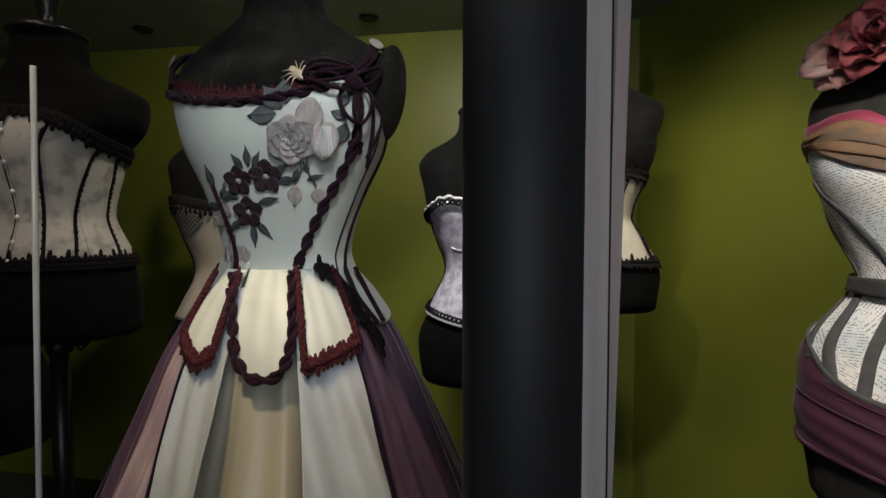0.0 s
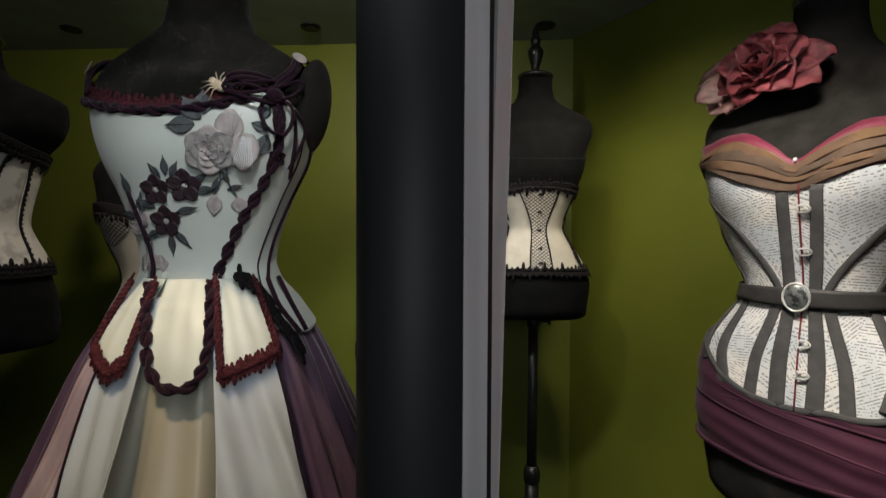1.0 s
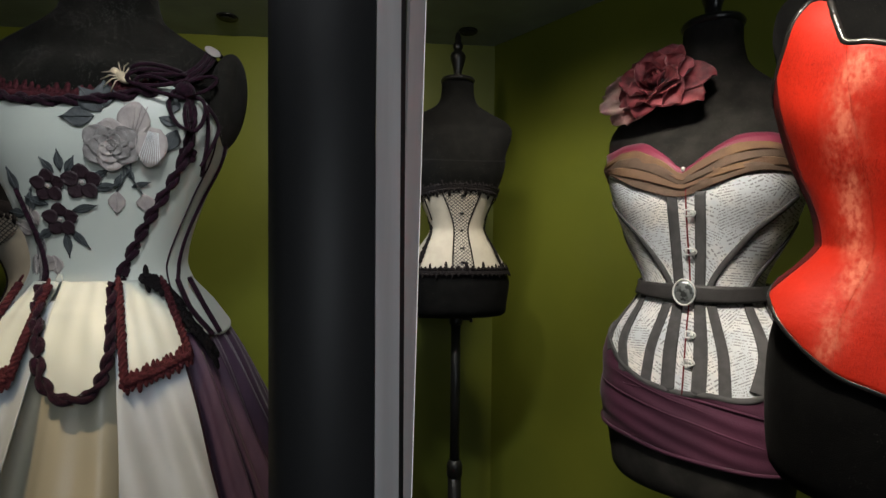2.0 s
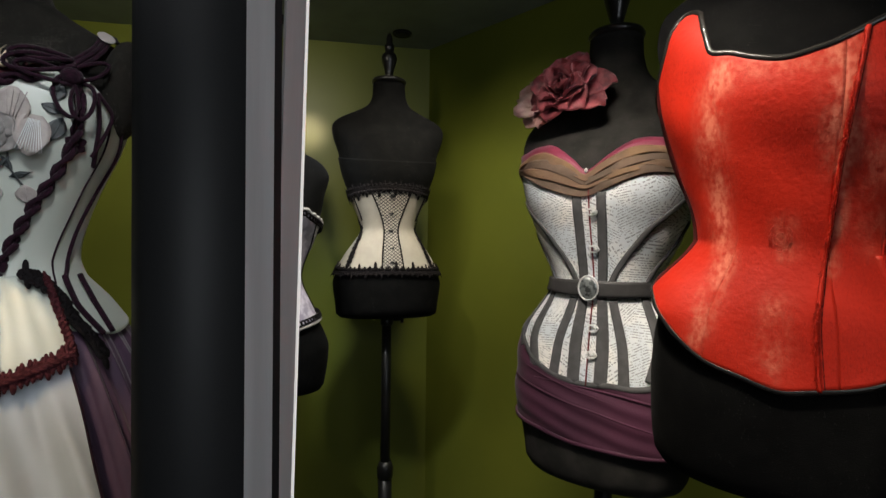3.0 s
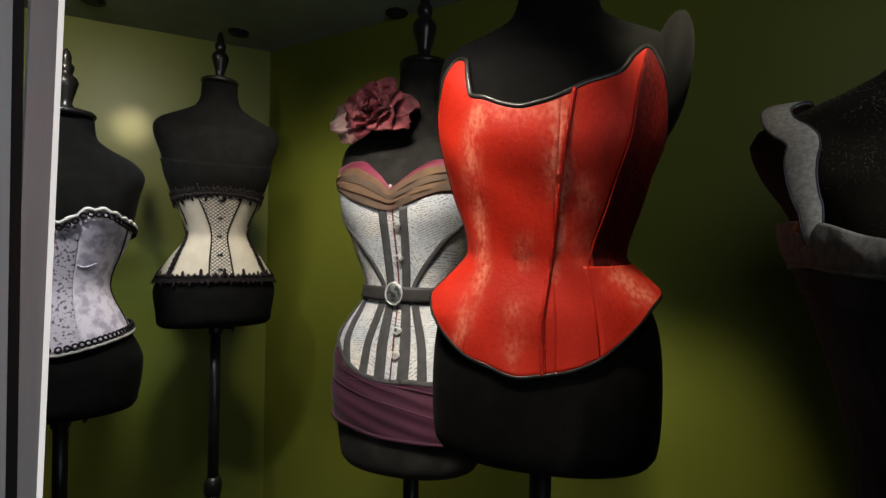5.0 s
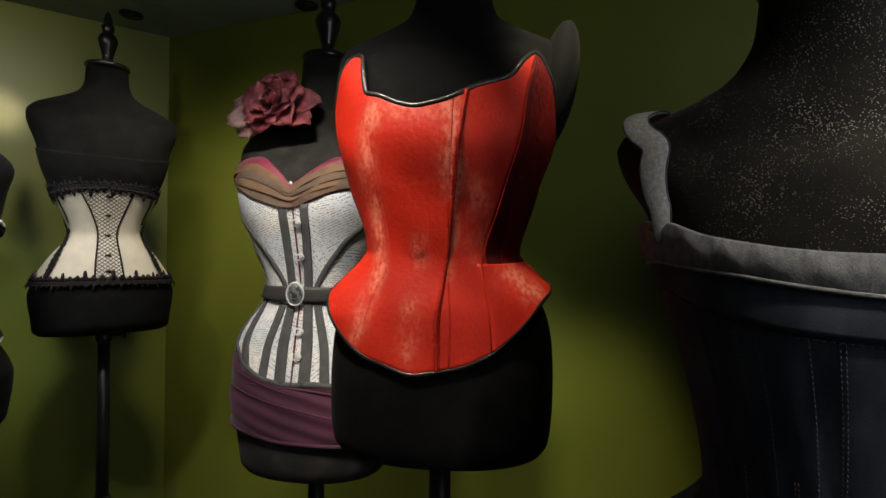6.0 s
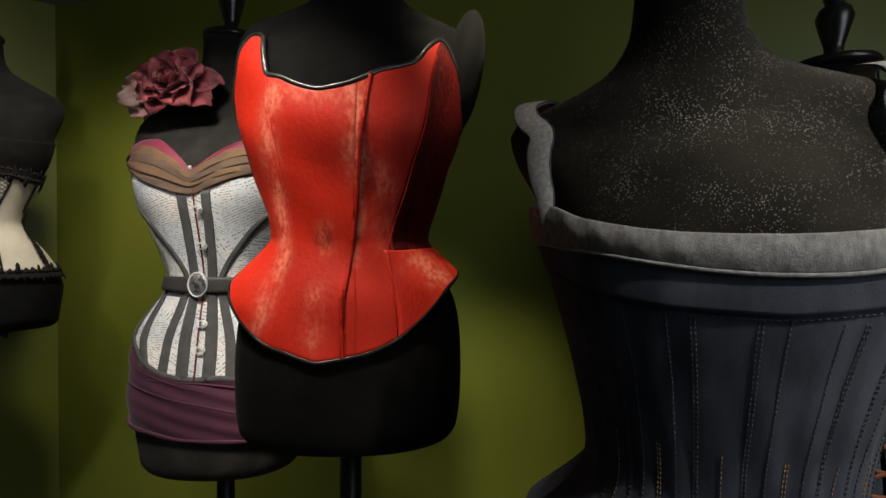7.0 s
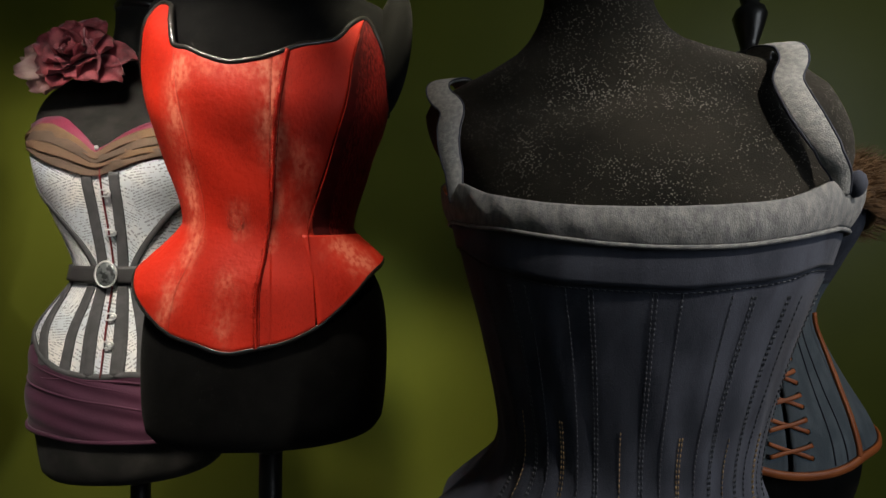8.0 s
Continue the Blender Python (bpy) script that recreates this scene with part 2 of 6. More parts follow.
def rooted(name, label, category, x, y, rz, group="", z=0.0):
    ob = new(name)
    ob.matrix_world = pose(x, y, z, 0, 0, rz)
    return tagged(ob, label, category, group)


def dress_form(body, x, y, rz, label, finial=True, group="dress forms", cloth=None, plates=(), plate_out=0.004, plate_drop=0.050, plate_tall=1.30):
    root = rooted("dress_form", label, "dress form", x, y, rz, group)
    part("torso", body.ring_mesh(bmesh.new()), cloth or VELVET, root)
    if plates:
        hs = body.rows[10][0]
        for s in plates:
            bm = bmesh.new()
            oval(bm, body_side(body, s, hs - plate_drop, plate_out), 0.5 * plate_out + 0.022, 0.050, 0.054 * plate_tall, 28, 18)
            part("arm_plate", bm, cloth or VELVET, root, "rounded arm plate")
    w = body.waist
    top, bottom = w + body.hi, w + body.lo
    r = float(body.a(body.hi)) * 1.06
    nx = float(body.neck(body.hi))
    part("neck_cap", lathe(bmesh.new(), [(r * 0.6, top - 0.004), (r, top), (r * 1.04, top + 0.006), (r * 0.98, top + 0.012), (r * 0.5, top + 0.016), (0.012, top + 0.018)], 32, nx), BLACK_WOOD, root, "black lacquered neck cap")
    if finial:
        z = top + 0.018
        prof = [(0.013, 0), (0.017, 0.006), (0.012, 0.012), (0.014, 0.022), (0.022, 0.050), (0.025, 0.064), (0.021, 0.076), (0.012, 0.084), (0.015, 0.092), (0.016, 0.104), (0.010, 0.112), (0.011, 0.124), (0.007, 0.138), (0.002, 0.146)]
        part("finial", lathe(bmesh.new(), [(a, z + b) for a, b in prof], 24, nx), BLACK_WOOD, root, "turned black wooden finial")
    part("pole", lathe(bmesh.new(), [(0.016, 0.30), (0.016, bottom + 0.02)], 20), BLACK_METAL, root)
    part("collar", lathe(bmesh.new(), [(0.020, bottom - 0.03), (0.022, bottom - 0.025), (0.022, bottom + 0.004)], 20), BLACK_METAL, root)
    part("clamp", lathe(bmesh.new(), [(0.018, 0.36), (0.026, 0.37), (0.026, 0.40), (0.018, 0.42)], 20), BLACK_METAL, root)
    part("lower_pole", lathe(bmesh.new(), [(0.022, 0.03), (0.022, 0.37)], 20), BLACK_METAL, root)
    part("base", lathe(bmesh.new(), [(0.14, 0.0), (0.14, 0.012), (0.03, 0.03), (0.022, 0.05)], 32), BLACK_METAL, root)
    bm = bmesh.new()
    tube(bm, [(0.02, 0, bottom - 0.014), (0.05, -0.004, bottom - 0.014)], 0.004)
    tube(bm, [(0.048, -0.014, bottom - 0.02), (0.052, 0.006, bottom - 0.008)], 0.005)
    part("wing_screw", bm, BLACK_METAL, root)
    return root


# ---- the case ----
structure("wall_back", prism(bmesh.new(), [(-2.6, 2.41), (0.70, 1.965), (0.80, 2.08), (-2.6, 2.53)], 0.0, CEIL), OLIVE, "olive green satin painted back wall of the case")
structure("wall_side", prism(bmesh.new(), [(0.70, 1.965), (2.54, -1.8), (2.64, -1.75), (0.80, 2.08)], 0.0, CEIL), OLIVE, "olive green satin painted side wall of the case")
structure("wall_left", prism(bmesh.new(), [(-2.6, -2.2), (-2.6, 2.53), (-2.7, 2.53), (-2.7, -2.2)], 0.0, CEIL), OLIVE, "plain olive wall closing the case")
structure("wall_gallery", prism(bmesh.new(), [(-2.7, -2.2), (2.7, -2.2), (2.7, -2.3), (-2.7, -2.3)], 0.0, CEIL), DARK_COLUMN, "dark gallery wall behind the visitor")
structure("wall_end", prism(bmesh.new(), [(2.54, -1.8), (2.6, -2.2), (2.7, -2.2), (2.64, -1.75)], 0.0, CEIL), DARK_COLUMN, "dark wall closing the gallery")
structure("ceiling", box(bmesh.new(), -2.7, -2.3, CEIL, 2.7, 2.55, CEIL + 0.08), CEILING, "grey painted ceiling of the display case")
structure("floor", box(bmesh.new(), -2.7, -2.3, -0.06, 2.7, 2.55, 0.0), FLOOR, "dark plinth floor under the dress forms")

# column between the two windows
col = tagged(new("column"), "dark painted column with an aluminium window frame", "column", kind="structure")
part("shaft", prism(bmesh.new(), [(0.027, 0.462), (0.040, 0.444), (0.107, 0.4405), (0.107, 0.50), (0.040, 0.54), (0.027, 0.52)], 0.0, CEIL - 0.001), DARK_COLUMN, col)
part("frame_strip", prism(bmesh.new(), [(0.1075, 0.4395), (0.1275, 0.4510), (0.1255, 0.4560), (0.1075, 0.4460)], 0.0, CEIL - 0.001), ALU, col, "brushed aluminium frame strip", smooth=False)
part("seal", prism(bmesh.new(), [(0.1240, 0.4570), (0.1330, 0.4640), (0.1300, 0.4700), (0.1210, 0.4620)], 0.0, CEIL - 0.001), RUBBER, col, "black rubber seal", smooth=False)


def leaning(corners):
    """An upright strip of the window that leans a little to one side."""
    bm = bmesh.new()
    lo = [bm.verts.new((x - 0.026, y, 0.0)) for x, y in corners]
    hi = [bm.verts.new((x + 0.0177, y, CEIL - 0.001)) for x, y in corners]
    for k in range(4):
        bm.faces.new((lo[k], lo[(k + 1) % 4], hi[(k + 1) % 4], hi[k]))
    bm.faces.new(lo[::-1])
    bm.faces.new(hi)
    bmesh.ops.recalc_face_normals(bm, faces=bm.faces)
    return bm


part("inner_strip", leaning([(0.1320, 0.4650), (0.1480, 0.4845), (0.1460, 0.4875), (0.1300, 0.4680)]), ALU, col, "aluminium inner strip", smooth=False)
part("glass_edge", leaning([(0.1482, 0.490), (0.1510, 0.499), (0.1490, 0.500), (0.1465, 0.491)]), GLOW_EDGE, col, "bright glass rim, its lit look made by glow", smooth=False)


for sx, sy in ((0.558, 1.848), (-0.286, 1.93), (-1.17, 2.02), (0.129, 1.872), (0.95, 1.38)):
    root = rooted("recessed_downlight", "dark unlit recessed downlight in the grey ceiling", "downlight", sx, sy, 0, "ceiling downlights")
    part("rim", lathe(bmesh.new(), [(0.030, CEIL - 0.004), (0.034, CEIL - 0.006), (0.036, CEIL - 0.003), (0.036, CEIL - 0.0005)], 28), BLACK_METAL, root, smooth=True)
    part("lens", lathe(bmesh.new(), [(0.028, CEIL - 0.0045), (0.010, CEIL - 0.0065), (0.002, CEIL - 0.007)], 24), RUBBER, root, "dark lens")
# pale rod added for a streak of light reflected in the window glass
bm = bmesh.new()
tube(bm, [(-0.6113, 0.8128, -0.0000), (-0.5810, 0.8128, 1.3700)], 0.0040, 12)
tagged(link_mesh("display_rod", bm, WHITE_EDGE), "slim pale upright rod drawn for a reflection in the glass", "rod")

# ---- the dress forms ----
LEVELS = (-1, -0.965, -0.87, -0.6, -0.3, 0, 0.33, 0.55, 0.75, 0.93, 1.0)
FRONT = (0.07, 0.105, 0.118, 0.116, 0.098, 0.078, 0.095, 0.108, 0.100, 0.075, 0.060)
BACK = (0.065, 0.09, 0.105, 0.112, 0.098, 0.080, 0.088, 0.092, 0.094, 0.088, 0.078)


def shaped(waist, lo, hs, hc, widths, bust=0.0, slope=0.0, top=(), **kw):
    """A form from its waist height, its lower edge, shoulder and neck above the waist, and its half widths from the lower edge to the shoulder."""
    rows = [(n * -lo if n < 0 else n * hs, a, f, b) for n, a, f, b in zip(LEVELS, widths, FRONT, BACK)]
    if top:
        return Body(waist, rows + list(top), bust, **kw)
    if slope:
        rows += [(hs + s * slope, max(widths[-1] * k, 0.050), f, b) for s, k, f, b in ((0.33, 0.84, 0.054, 0.070), (0.66, 0.62, 0.050, 0.062), (1.0, 0.44, 0.047, 0.055))]
        rows.append((hc, max(widths[-1] * 0.34, 0.048), 0.045, 0.047))
        return Body(waist, rows, bust, **kw)
    for s, k, f, b in ((0.18, 0.86, 0.054, 0.070), (0.36, 0.60, 0.050, 0.062), (0.55, 0.42, 0.047, 0.055), (1.0, 0.36, 0.045, 0.047)):
        w = widths[-1] * k
        rows.append((hs + s * (hc - hs), max(w, 0.050) if s > 0.5 else w, f, b))
    return Body(waist, rows, bust, **kw)


form_p, AT_P = shaped(1.060, -0.35, 0.275, 0.44, (0.112, 0.1377, 0.145, 0.1589, 0.1529, 0.0888, 0.1234, 0.1436, 0.1563, 0.1622, 0.1615), 0.014, neck=0.010, top=(
    (0.305, 0.139, 0.054, 0.070), (0.334, 0.095, 0.050, 0.062), (0.366, 0.060, 0.047, 0.055), (0.40, 0.048, 0.045, 0.050), (0.44, 0.045, 0.044, 0.046))), (0.704, 0.810, -51.5)
form_r, AT_R = shaped(1.135, -0.287, 0.29, 0.43, (0.118, 0.149, 0.159, 0.162, 0.1513, 0.1054, 0.131, 0.15, 0.1563, 0.164, 0.163), 0, neck=0.010, top=(
    (0.304, 0.148, 0.056, 0.072), (0.318, 0.112, 0.052, 0.064), (0.336, 0.074, 0.048, 0.056), (0.36, 0.059, 0.046, 0.050), (0.43, 0.052, 0.045, 0.047))), (0.723, 0.467, -48)
form_b, AT_B = shaped(1.165, -0.275, 0.32, 0.465, (0.148, 0.159, 0.162, 0.171, 0.1301, 0.0785, 0.1171, 0.1425, 0.1571, 0.1757, 0.1776), 0, top=(
    (0.345, 0.158, 0.054, 0.070), (0.368, 0.110, 0.050, 0.062), (0.388, 0.072, 0.047, 0.055), (0.412, 0.056, 0.045, 0.050), (0.465, 0.050, 0.044, 0.046))), (0.461, 1.609, -4.6)
form_c, AT_C = shaped(1.030, -0.31, 0.295, 0.41, (0.1064, 0.1526, 0.1606, 0.1692, 0.1273, 0.0881, 0.1217, 0.1435, 0.1545, 0.1669, 0.1575), 0.012), (0.094, 1.446, -4)
form_a, AT_A = shaped(1.100, -0.3, 0.285, 0.43, (0.1001, 0.1421, 0.1554, 0.1589, 0.1321, 0.0861, 0.1107, 0.1395, 0.1558, 0.1607, 0.1532), 0, 0.06), (-0.230, 0.856, -4)
form_d, AT_D = shaped(0.940, -0.33, 0.295, 0.42, (0.1001, 0.1421, 0.1553, 0.1588, 0.1301, 0.0987, 0.1144, 0.1332, 0.1500, 0.166, 0.166), 0, neck=-0.027, top=(
    (0.313, 0.152, 0.056, 0.072), (0.327, 0.112, 0.052, 0.066), (0.344, 0.073, 0.048, 0.058), (0.366, 0.053, 0.046, 0.050), (0.42, 0.042, 0.043, 0.044))), (0.727, -0.012, -77)
form_z, AT_Z = shaped(1.160, -0.225, 0.215, 0.325, (0.0976, 0.1371, 0.1428, 0.1359, 0.1169, 0.0885, 0.1029, 0.1208, 0.1611, 0.1712, 0.170), 0, 0.05), (-0.719, 1.013, 1)
form_e, AT_E = shaped(1.015, -0.31, 0.25, 0.39, (0.1008, 0.1436, 0.1591, 0.1722, 0.1315, 0.0935, 0.1289, 0.151, 0.1506, 0.1568, 0.1509), 0.016), (1.230, -0.071, -58)
form_y, AT_Y = form_c, (-0.58, 1.45, 2)
dress_form(form_p, *AT_P, "black velvet dress form under a newsprint corset and purple wrap", cloth=GREY_VELVET)
dress_form(form_r, *AT_R, "black velvet dress form under a red fur corset", plates=(1,), plate_out=0.012, plate_drop=0.042, plate_tall=1.70)
dress_form(form_b, *AT_B, "black velvet dress form under a cream corset with black lace")
dress_form(form_c, *AT_C, "black velvet dress form under a lavender brocade corset")
dress_form(form_a, *AT_A, "black dress form wearing a mint satin gown", cloth=DUSTY, plates=(1,), plate_out=0.006)
dress_form(form_d, *AT_D, "dusty black velvet dress form under a denim bodice", cloth=DUSTY)
dress_form(form_z, *AT_Z, "black velvet dress form under a pale damask corset")
dress_form(form_e, *AT_E, "black dress form under a laced denim corset")
dress_form(form_y, *AT_Y, "black velvet dress form half hidden behind the gown")
form_x = shaped(0.90, -0.31, 0.295, 0.41, (0.1064, 0.1526, 0.1606, 0.1692, 0.1273, 0.0881, 0.1217, 0.1435, 0.1545, 0.1669, 0.1575))
dress_form(form_x, -1.16, 1.31, 0, "bare black velvet dress form in the dark corner")


# ---- cloths and trims ----
CREAM = mat("cream_coutil", (0.43, 0.395, 0.33), 0.6, second=(0.38, 0.345, 0.29), scale=25, bump=0.15, bump_scale=700)
PALE_DAMASK = mat("grey_cream_damask", (0.50, 0.46, 0.42), 0.55, second=(0.30, 0.28, 0.26), scale=34, mix=(0.36, 0.50), bump=0.15)
LAVENDER = mat("lavender_brocade", (0.62, 0.58, 0.68), 0.5, second=(0.36, 0.33, 0.43), scale=48, mix=(0.40, 0.58), bump=0.2, bump_scale=300)
LAV_LACE = mat("lavender_lace_panel", (0.46, 0.43, 0.52), 0.6, second=(0.08, 0.07, 0.09), scale=150, mix=(0.38, 0.46), bump=0.25)
MINT = mat("mint_satin", (0.60, 0.64, 0.57), 0.42, second=(0.55, 0.59, 0.54), scale=7, bump=0.06, bump_scale=900, sheen=0.2)
PALE_SATIN = mat("pale_blue_satin", (0.50, 0.55, 0.60), 0.34, second=(0.42, 0.47, 0.50), scale=6, bump=0.05, bump_scale=700, sheen=0.2)
KHAKI_SATIN = mat("champagne_satin", (0.42, 0.40, 0.31), 0.36, second=(0.36, 0.35, 0.28), scale=6, bump=0.05)
PURPLE_GAUZE = mat("aubergine_chiffon", (0.085, 0.045, 0.085), 0.6, second=(0.06, 0.03, 0.065), scale=12, bump=0.15, sheen=0.4, stretch=(4, 4, 0.4))
MAUVE = mat("mauve_chiffon", (0.40, 0.31, 0.33), 0.6, second=(0.30, 0.22, 0.25), scale=9, stretch=(4, 4, 0.4))
PLUM = mat("plum_jersey", (0.070, 0.013, 0.038), 0.8, second=(0.050, 0.009, 0.028), scale=14, bump=0.2, sheen=0.08)
BRAID = mat("aubergine_braid", (0.030, 0.008, 0.019), 0.85, second=(0.013, 0.005, 0.010), scale=240, bump=0.9, bump_scale=620, sheen=0.12, spec=0.12)
WINE_LACE = mat("wine_lace", (0.099, 0.025, 0.031), 0.85, second=(0.045, 0.010, 0.014), scale=220, bump=0.8, bump_scale=600, spec=0.15)
BLACK_LACE = mat("black_lace", (0.012, 0.010, 0.011), 0.85, scale=200, bump=0.7, bump_scale=600, spec=0.12)
GREY_TAPE = mat("charcoal_cotton_tape", (0.085, 0.083, 0.085), 0.8, second=(0.065, 0.064, 0.066), scale=60, bump=0.25, bump_scale=1200)
BELT = mat("black_leather_belt", (0.045, 0.042, 0.042), 0.55, scale=60, bump=0.2)
TAN_SILK = mat("tan_draped_silk", (0.24, 0.14, 0.07), 0.75, second=(0.15, 0.09, 0.058), scale=18, bump=0.3, bump_scale=250, spec=0.2)
TAUPE_SILK = mat("taupe_draped_silk", (0.18, 0.115, 0.078), 0.75, second=(0.11, 0.075, 0.055), scale=18, bump=0.3, bump_scale=250, spec=0.2)
RASPBERRY = mat("raspberry_satin", (0.26, 0.03, 0.075), 0.5, second=(0.19, 0.02, 0.05), scale=18, sheen=0.3)
RED_TAPE = mat("red_busk_tape", (0.18, 0.010, 0.014), 0.6)
STEEL = mat("polished_steel", (0.85, 0.85, 0.83), 0.45, 0.4, scale=60, bump=0.05)
PEWTER = mat("engraved_pewter", (0.42, 0.45, 0.45), 0.35, 0.8, second=(0.12, 0.13, 0.13), scale=130, mix=(0.42, 0.55), bump=0.5, bump_scale=160)
RED = mat("red_pony_fur", (0.54, 0.021, 0.007), 0.55, second=(0.42, 0.014, 0.004), scale=9, mix=(0.36, 0.58), bump=0.5, bump_scale=150, spec=0.25)


def worn_sheen_nap(m, pale):
    """Pale nap where the mask says so, part rubbed, part sheen put into the colour, broken up by streaks that run down.
    """
    nt, b = nodes_of(m)
    tc = nt.nodes.new("ShaderNodeTexCoord")
    at = nt.nodes.new("ShaderNodeAttribute")
    at.attribute_name = "wear"
    total = at.outputs["Fac"]
    for stretch, scale, lo, hi in (((1.3, 1.3, 0.7), 42.0, 0.36, 0.60), ((1.0, 1.0, 0.6), 190.0, 0.34, 0.62)):
        mp = nt.nodes.new("ShaderNodeMapping")
        mp.inputs["Scale"].default_value = stretch
        nt.links.new(tc.outputs["Object"], mp.inputs[0])
        n = nt.nodes.new("ShaderNodeTexNoise")
        n.inputs["Scale"].default_value, n.inputs["Detail"].default_value = scale, 6
        nt.links.new(mp.outputs[0], n.inputs["Vector"])
        r = nt.nodes.new("ShaderNodeMapRange")
        r.inputs[1].default_value, r.inputs[2].default_value, r.inputs[3].default_value, r.inputs[4].default_value = lo, hi, 0.22, 1.25
        nt.links.new(n.outputs[0], r.inputs[0])
        mu = nt.nodes.new("ShaderNodeMath")
        mu.operation = "MULTIPLY"
        nt.links.new(total, mu.inputs[0])
        nt.links.new(r.outputs[0], mu.inputs[1])
        total = mu.outputs[0]
    mx = nt.nodes.new("ShaderNodeMix")
    mx.data_type = "RGBA"
    mx.clamp_factor = True
    nt.links.new(total, mx.inputs[0])
    nt.links.new(b.inputs["Base Color"].links[0].from_socket, mx.inputs[6])
    mx.inputs[7].default_value = (*pale, 1)
    nt.links.new(mx.outputs[2], b.inputs["Base Color"])
    return m


# rubbed stripes of the fur corset with the nap's sheen painted in: strength, half width, then (across, above the waist)
# from point to point
RUBBED_SHEEN = (
    (1.0, 0.013, ((-0.083, 0.187), (-0.096, 0.150), (-0.092, 0.090))),
    (0.85, 0.011, ((-0.090, 0.085), (-0.084, 0.037), (-0.077, -0.020), (-0.093, -0.067), (-0.106, -0.110))),
    (0.6, 0.011, ((-0.075, 0.188), (-0.042, 0.180), (-0.008, 0.176))),
    (0.95, 0.015, ((0.016, 0.195), (0.018, 0.140), (0.022, 0.080))),
    (0.8, 0.006, ((0.024, 0.080), (0.024, 0.030), (0.016, -0.030))),
    (0.4, 0.018, ((0.050, 0.090), (0.060, 0.040), (0.054, 0.005))),
    (0.9, 0.016, ((0.094, -0.026), (0.115, -0.040), (0.130, -0.052))),
    (0.6, 0.010, ((-0.024, 0.020), (-0.020, -0.012))),
    (0.5, 0.014, ((-0.030, -0.070), (-0.034, -0.130))),
)


def wear_sheen_of(co, waist):
    """How far the nap is rubbed and its sheen painted at points of the fur corset."""
    p = np.stack([co[:, 0], co[:, 2] - waist], 1)
    w = np.zeros(len(p))
    for strength, width, line in RUBBED_SHEEN:
        for a, b in zip(line, line[1:]):
            a, b = np.array(a), np.array(b)
            d = b - a
            q = np.clip((p - a) @ d / (d @ d), 0, 1)
            dist = np.linalg.norm(p - a - q[:, None] * d, axis=1) / width
            w = np.maximum(w, strength * np.exp(-dist ** 2 * 1.1))
    return np.where(co[:, 1] < 0.0, w, 0.0)


def set_wear_sheen(ob, waist):
    me = ob.data
    co = np.zeros(len(me.vertices) * 3)
    me.vertices.foreach_get("co", co)
    at = me.attributes.new("wear", "FLOAT", "POINT")
    at.data.foreach_set("value", wear_sheen_of(co.reshape(-1, 3), waist).astype(np.float32))
    return ob


worn_sheen_nap(RED, (0.64, 0.16, 0.10))


def hair_cloth(name, dark, light):
    """Hairs, each of its own shade."""
    m = mat(name, light, 0.6, bump=0, spec=0.2)
    nt, b = nodes_of(m)
    g = nt.nodes.new("ShaderNodeNewGeometry")
    r = nt.nodes.new("ShaderNodeValToRGB")
    r.color_ramp.elements[0].color, r.color_ramp.elements[1].color = (*dark, 1), (*light, 1)
    nt.links.new(g.outputs["Random Per Island"], r.inputs[0])
    nt.links.new(r.outputs[0], b.inputs["Base Color"])
    return m


RED_HAIR = worn_sheen_nap(hair_cloth("red_hair", (0.28, 0.007, 0.003), (0.58, 0.024, 0.008)), (0.68, 0.19, 0.12))
# darker reds paint the shade on the fur corset's side panels
SHADED_HAIR = hair_cloth("shaded_red_hair", (0.05, 0.003, 0.003), (0.24, 0.009, 0.006))
SHADED_RED = mat("shaded_red_side_cloth", (0.11, 0.005, 0.005), 0.8, second=(0.05, 0.003, 0.003), scale=30, spec=0.15)
LEATHER_EDGE = mat("black_leather_binding", (0.020, 0.018, 0.017), 0.26, scale=40, bump=0.2)
DENIM = mat("dark_denim", (0.048, 0.054, 0.076), 0.9, second=(0.026, 0.030, 0.044), scale=45, bump=0.18, bump_scale=1700, sheen=0.05, stretch=(1, 1, 0.35), spec=0.2)
DENIM_BAND = mat("faded_denim_band", (0.21, 0.21, 0.21), 0.85, second=(0.10, 0.105, 0.115), scale=260, mix=(0.28, 0.74), bump=0.35, bump_scale=1300, sheen=0.05, stretch=(1, 0.7, 0.45), spec=0.2)
STRAP = mat("grey_denim_strap", (0.28, 0.28, 0.275), 0.85, second=(0.19, 0.195, 0.20), scale=300, bump=0.4, bump_scale=1000, spec=0.2)
BLUE_DENIM = mat("blue_denim", (0.085, 0.11, 0.135), 0.85, second=(0.055, 0.075, 0.095), scale=60, bump=0.4, bump_scale=1000, stretch=(1, 1, 0.3))
STITCH = mat("ochre_thread", (0.26, 0.18, 0.09), 0.8, spec=0.1)
GREY_STITCH = mat("grey_thread", (0.055, 0.060, 0.070), 0.8, spec=0.1)
ORANGE = mat("orange_leather", (0.36, 0.105, 0.025), 0.5, second=(0.26, 0.07, 0.018), scale=30, bump=0.2)
BROWN_FUR = mat("brown_fur", (0.26, 0.15, 0.07), 0.7, second=(0.10, 0.055, 0.025), scale=40, mix=(0.3, 0.7))
BRASS = mat("aged_brass", (0.35, 0.22, 0.10), 0.4, 0.9, scale=80)
GOLD = mat("pale_gold", (0.80, 0.66, 0.46), 0.45, 0.35, bump=0)
SILVER_SATIN = mat("silver_grey_applique", (0.30, 0.28, 0.27), 0.5, second=(0.20, 0.185, 0.18), scale=60, bump=0.4, bump_scale=260, sheen=0.2)
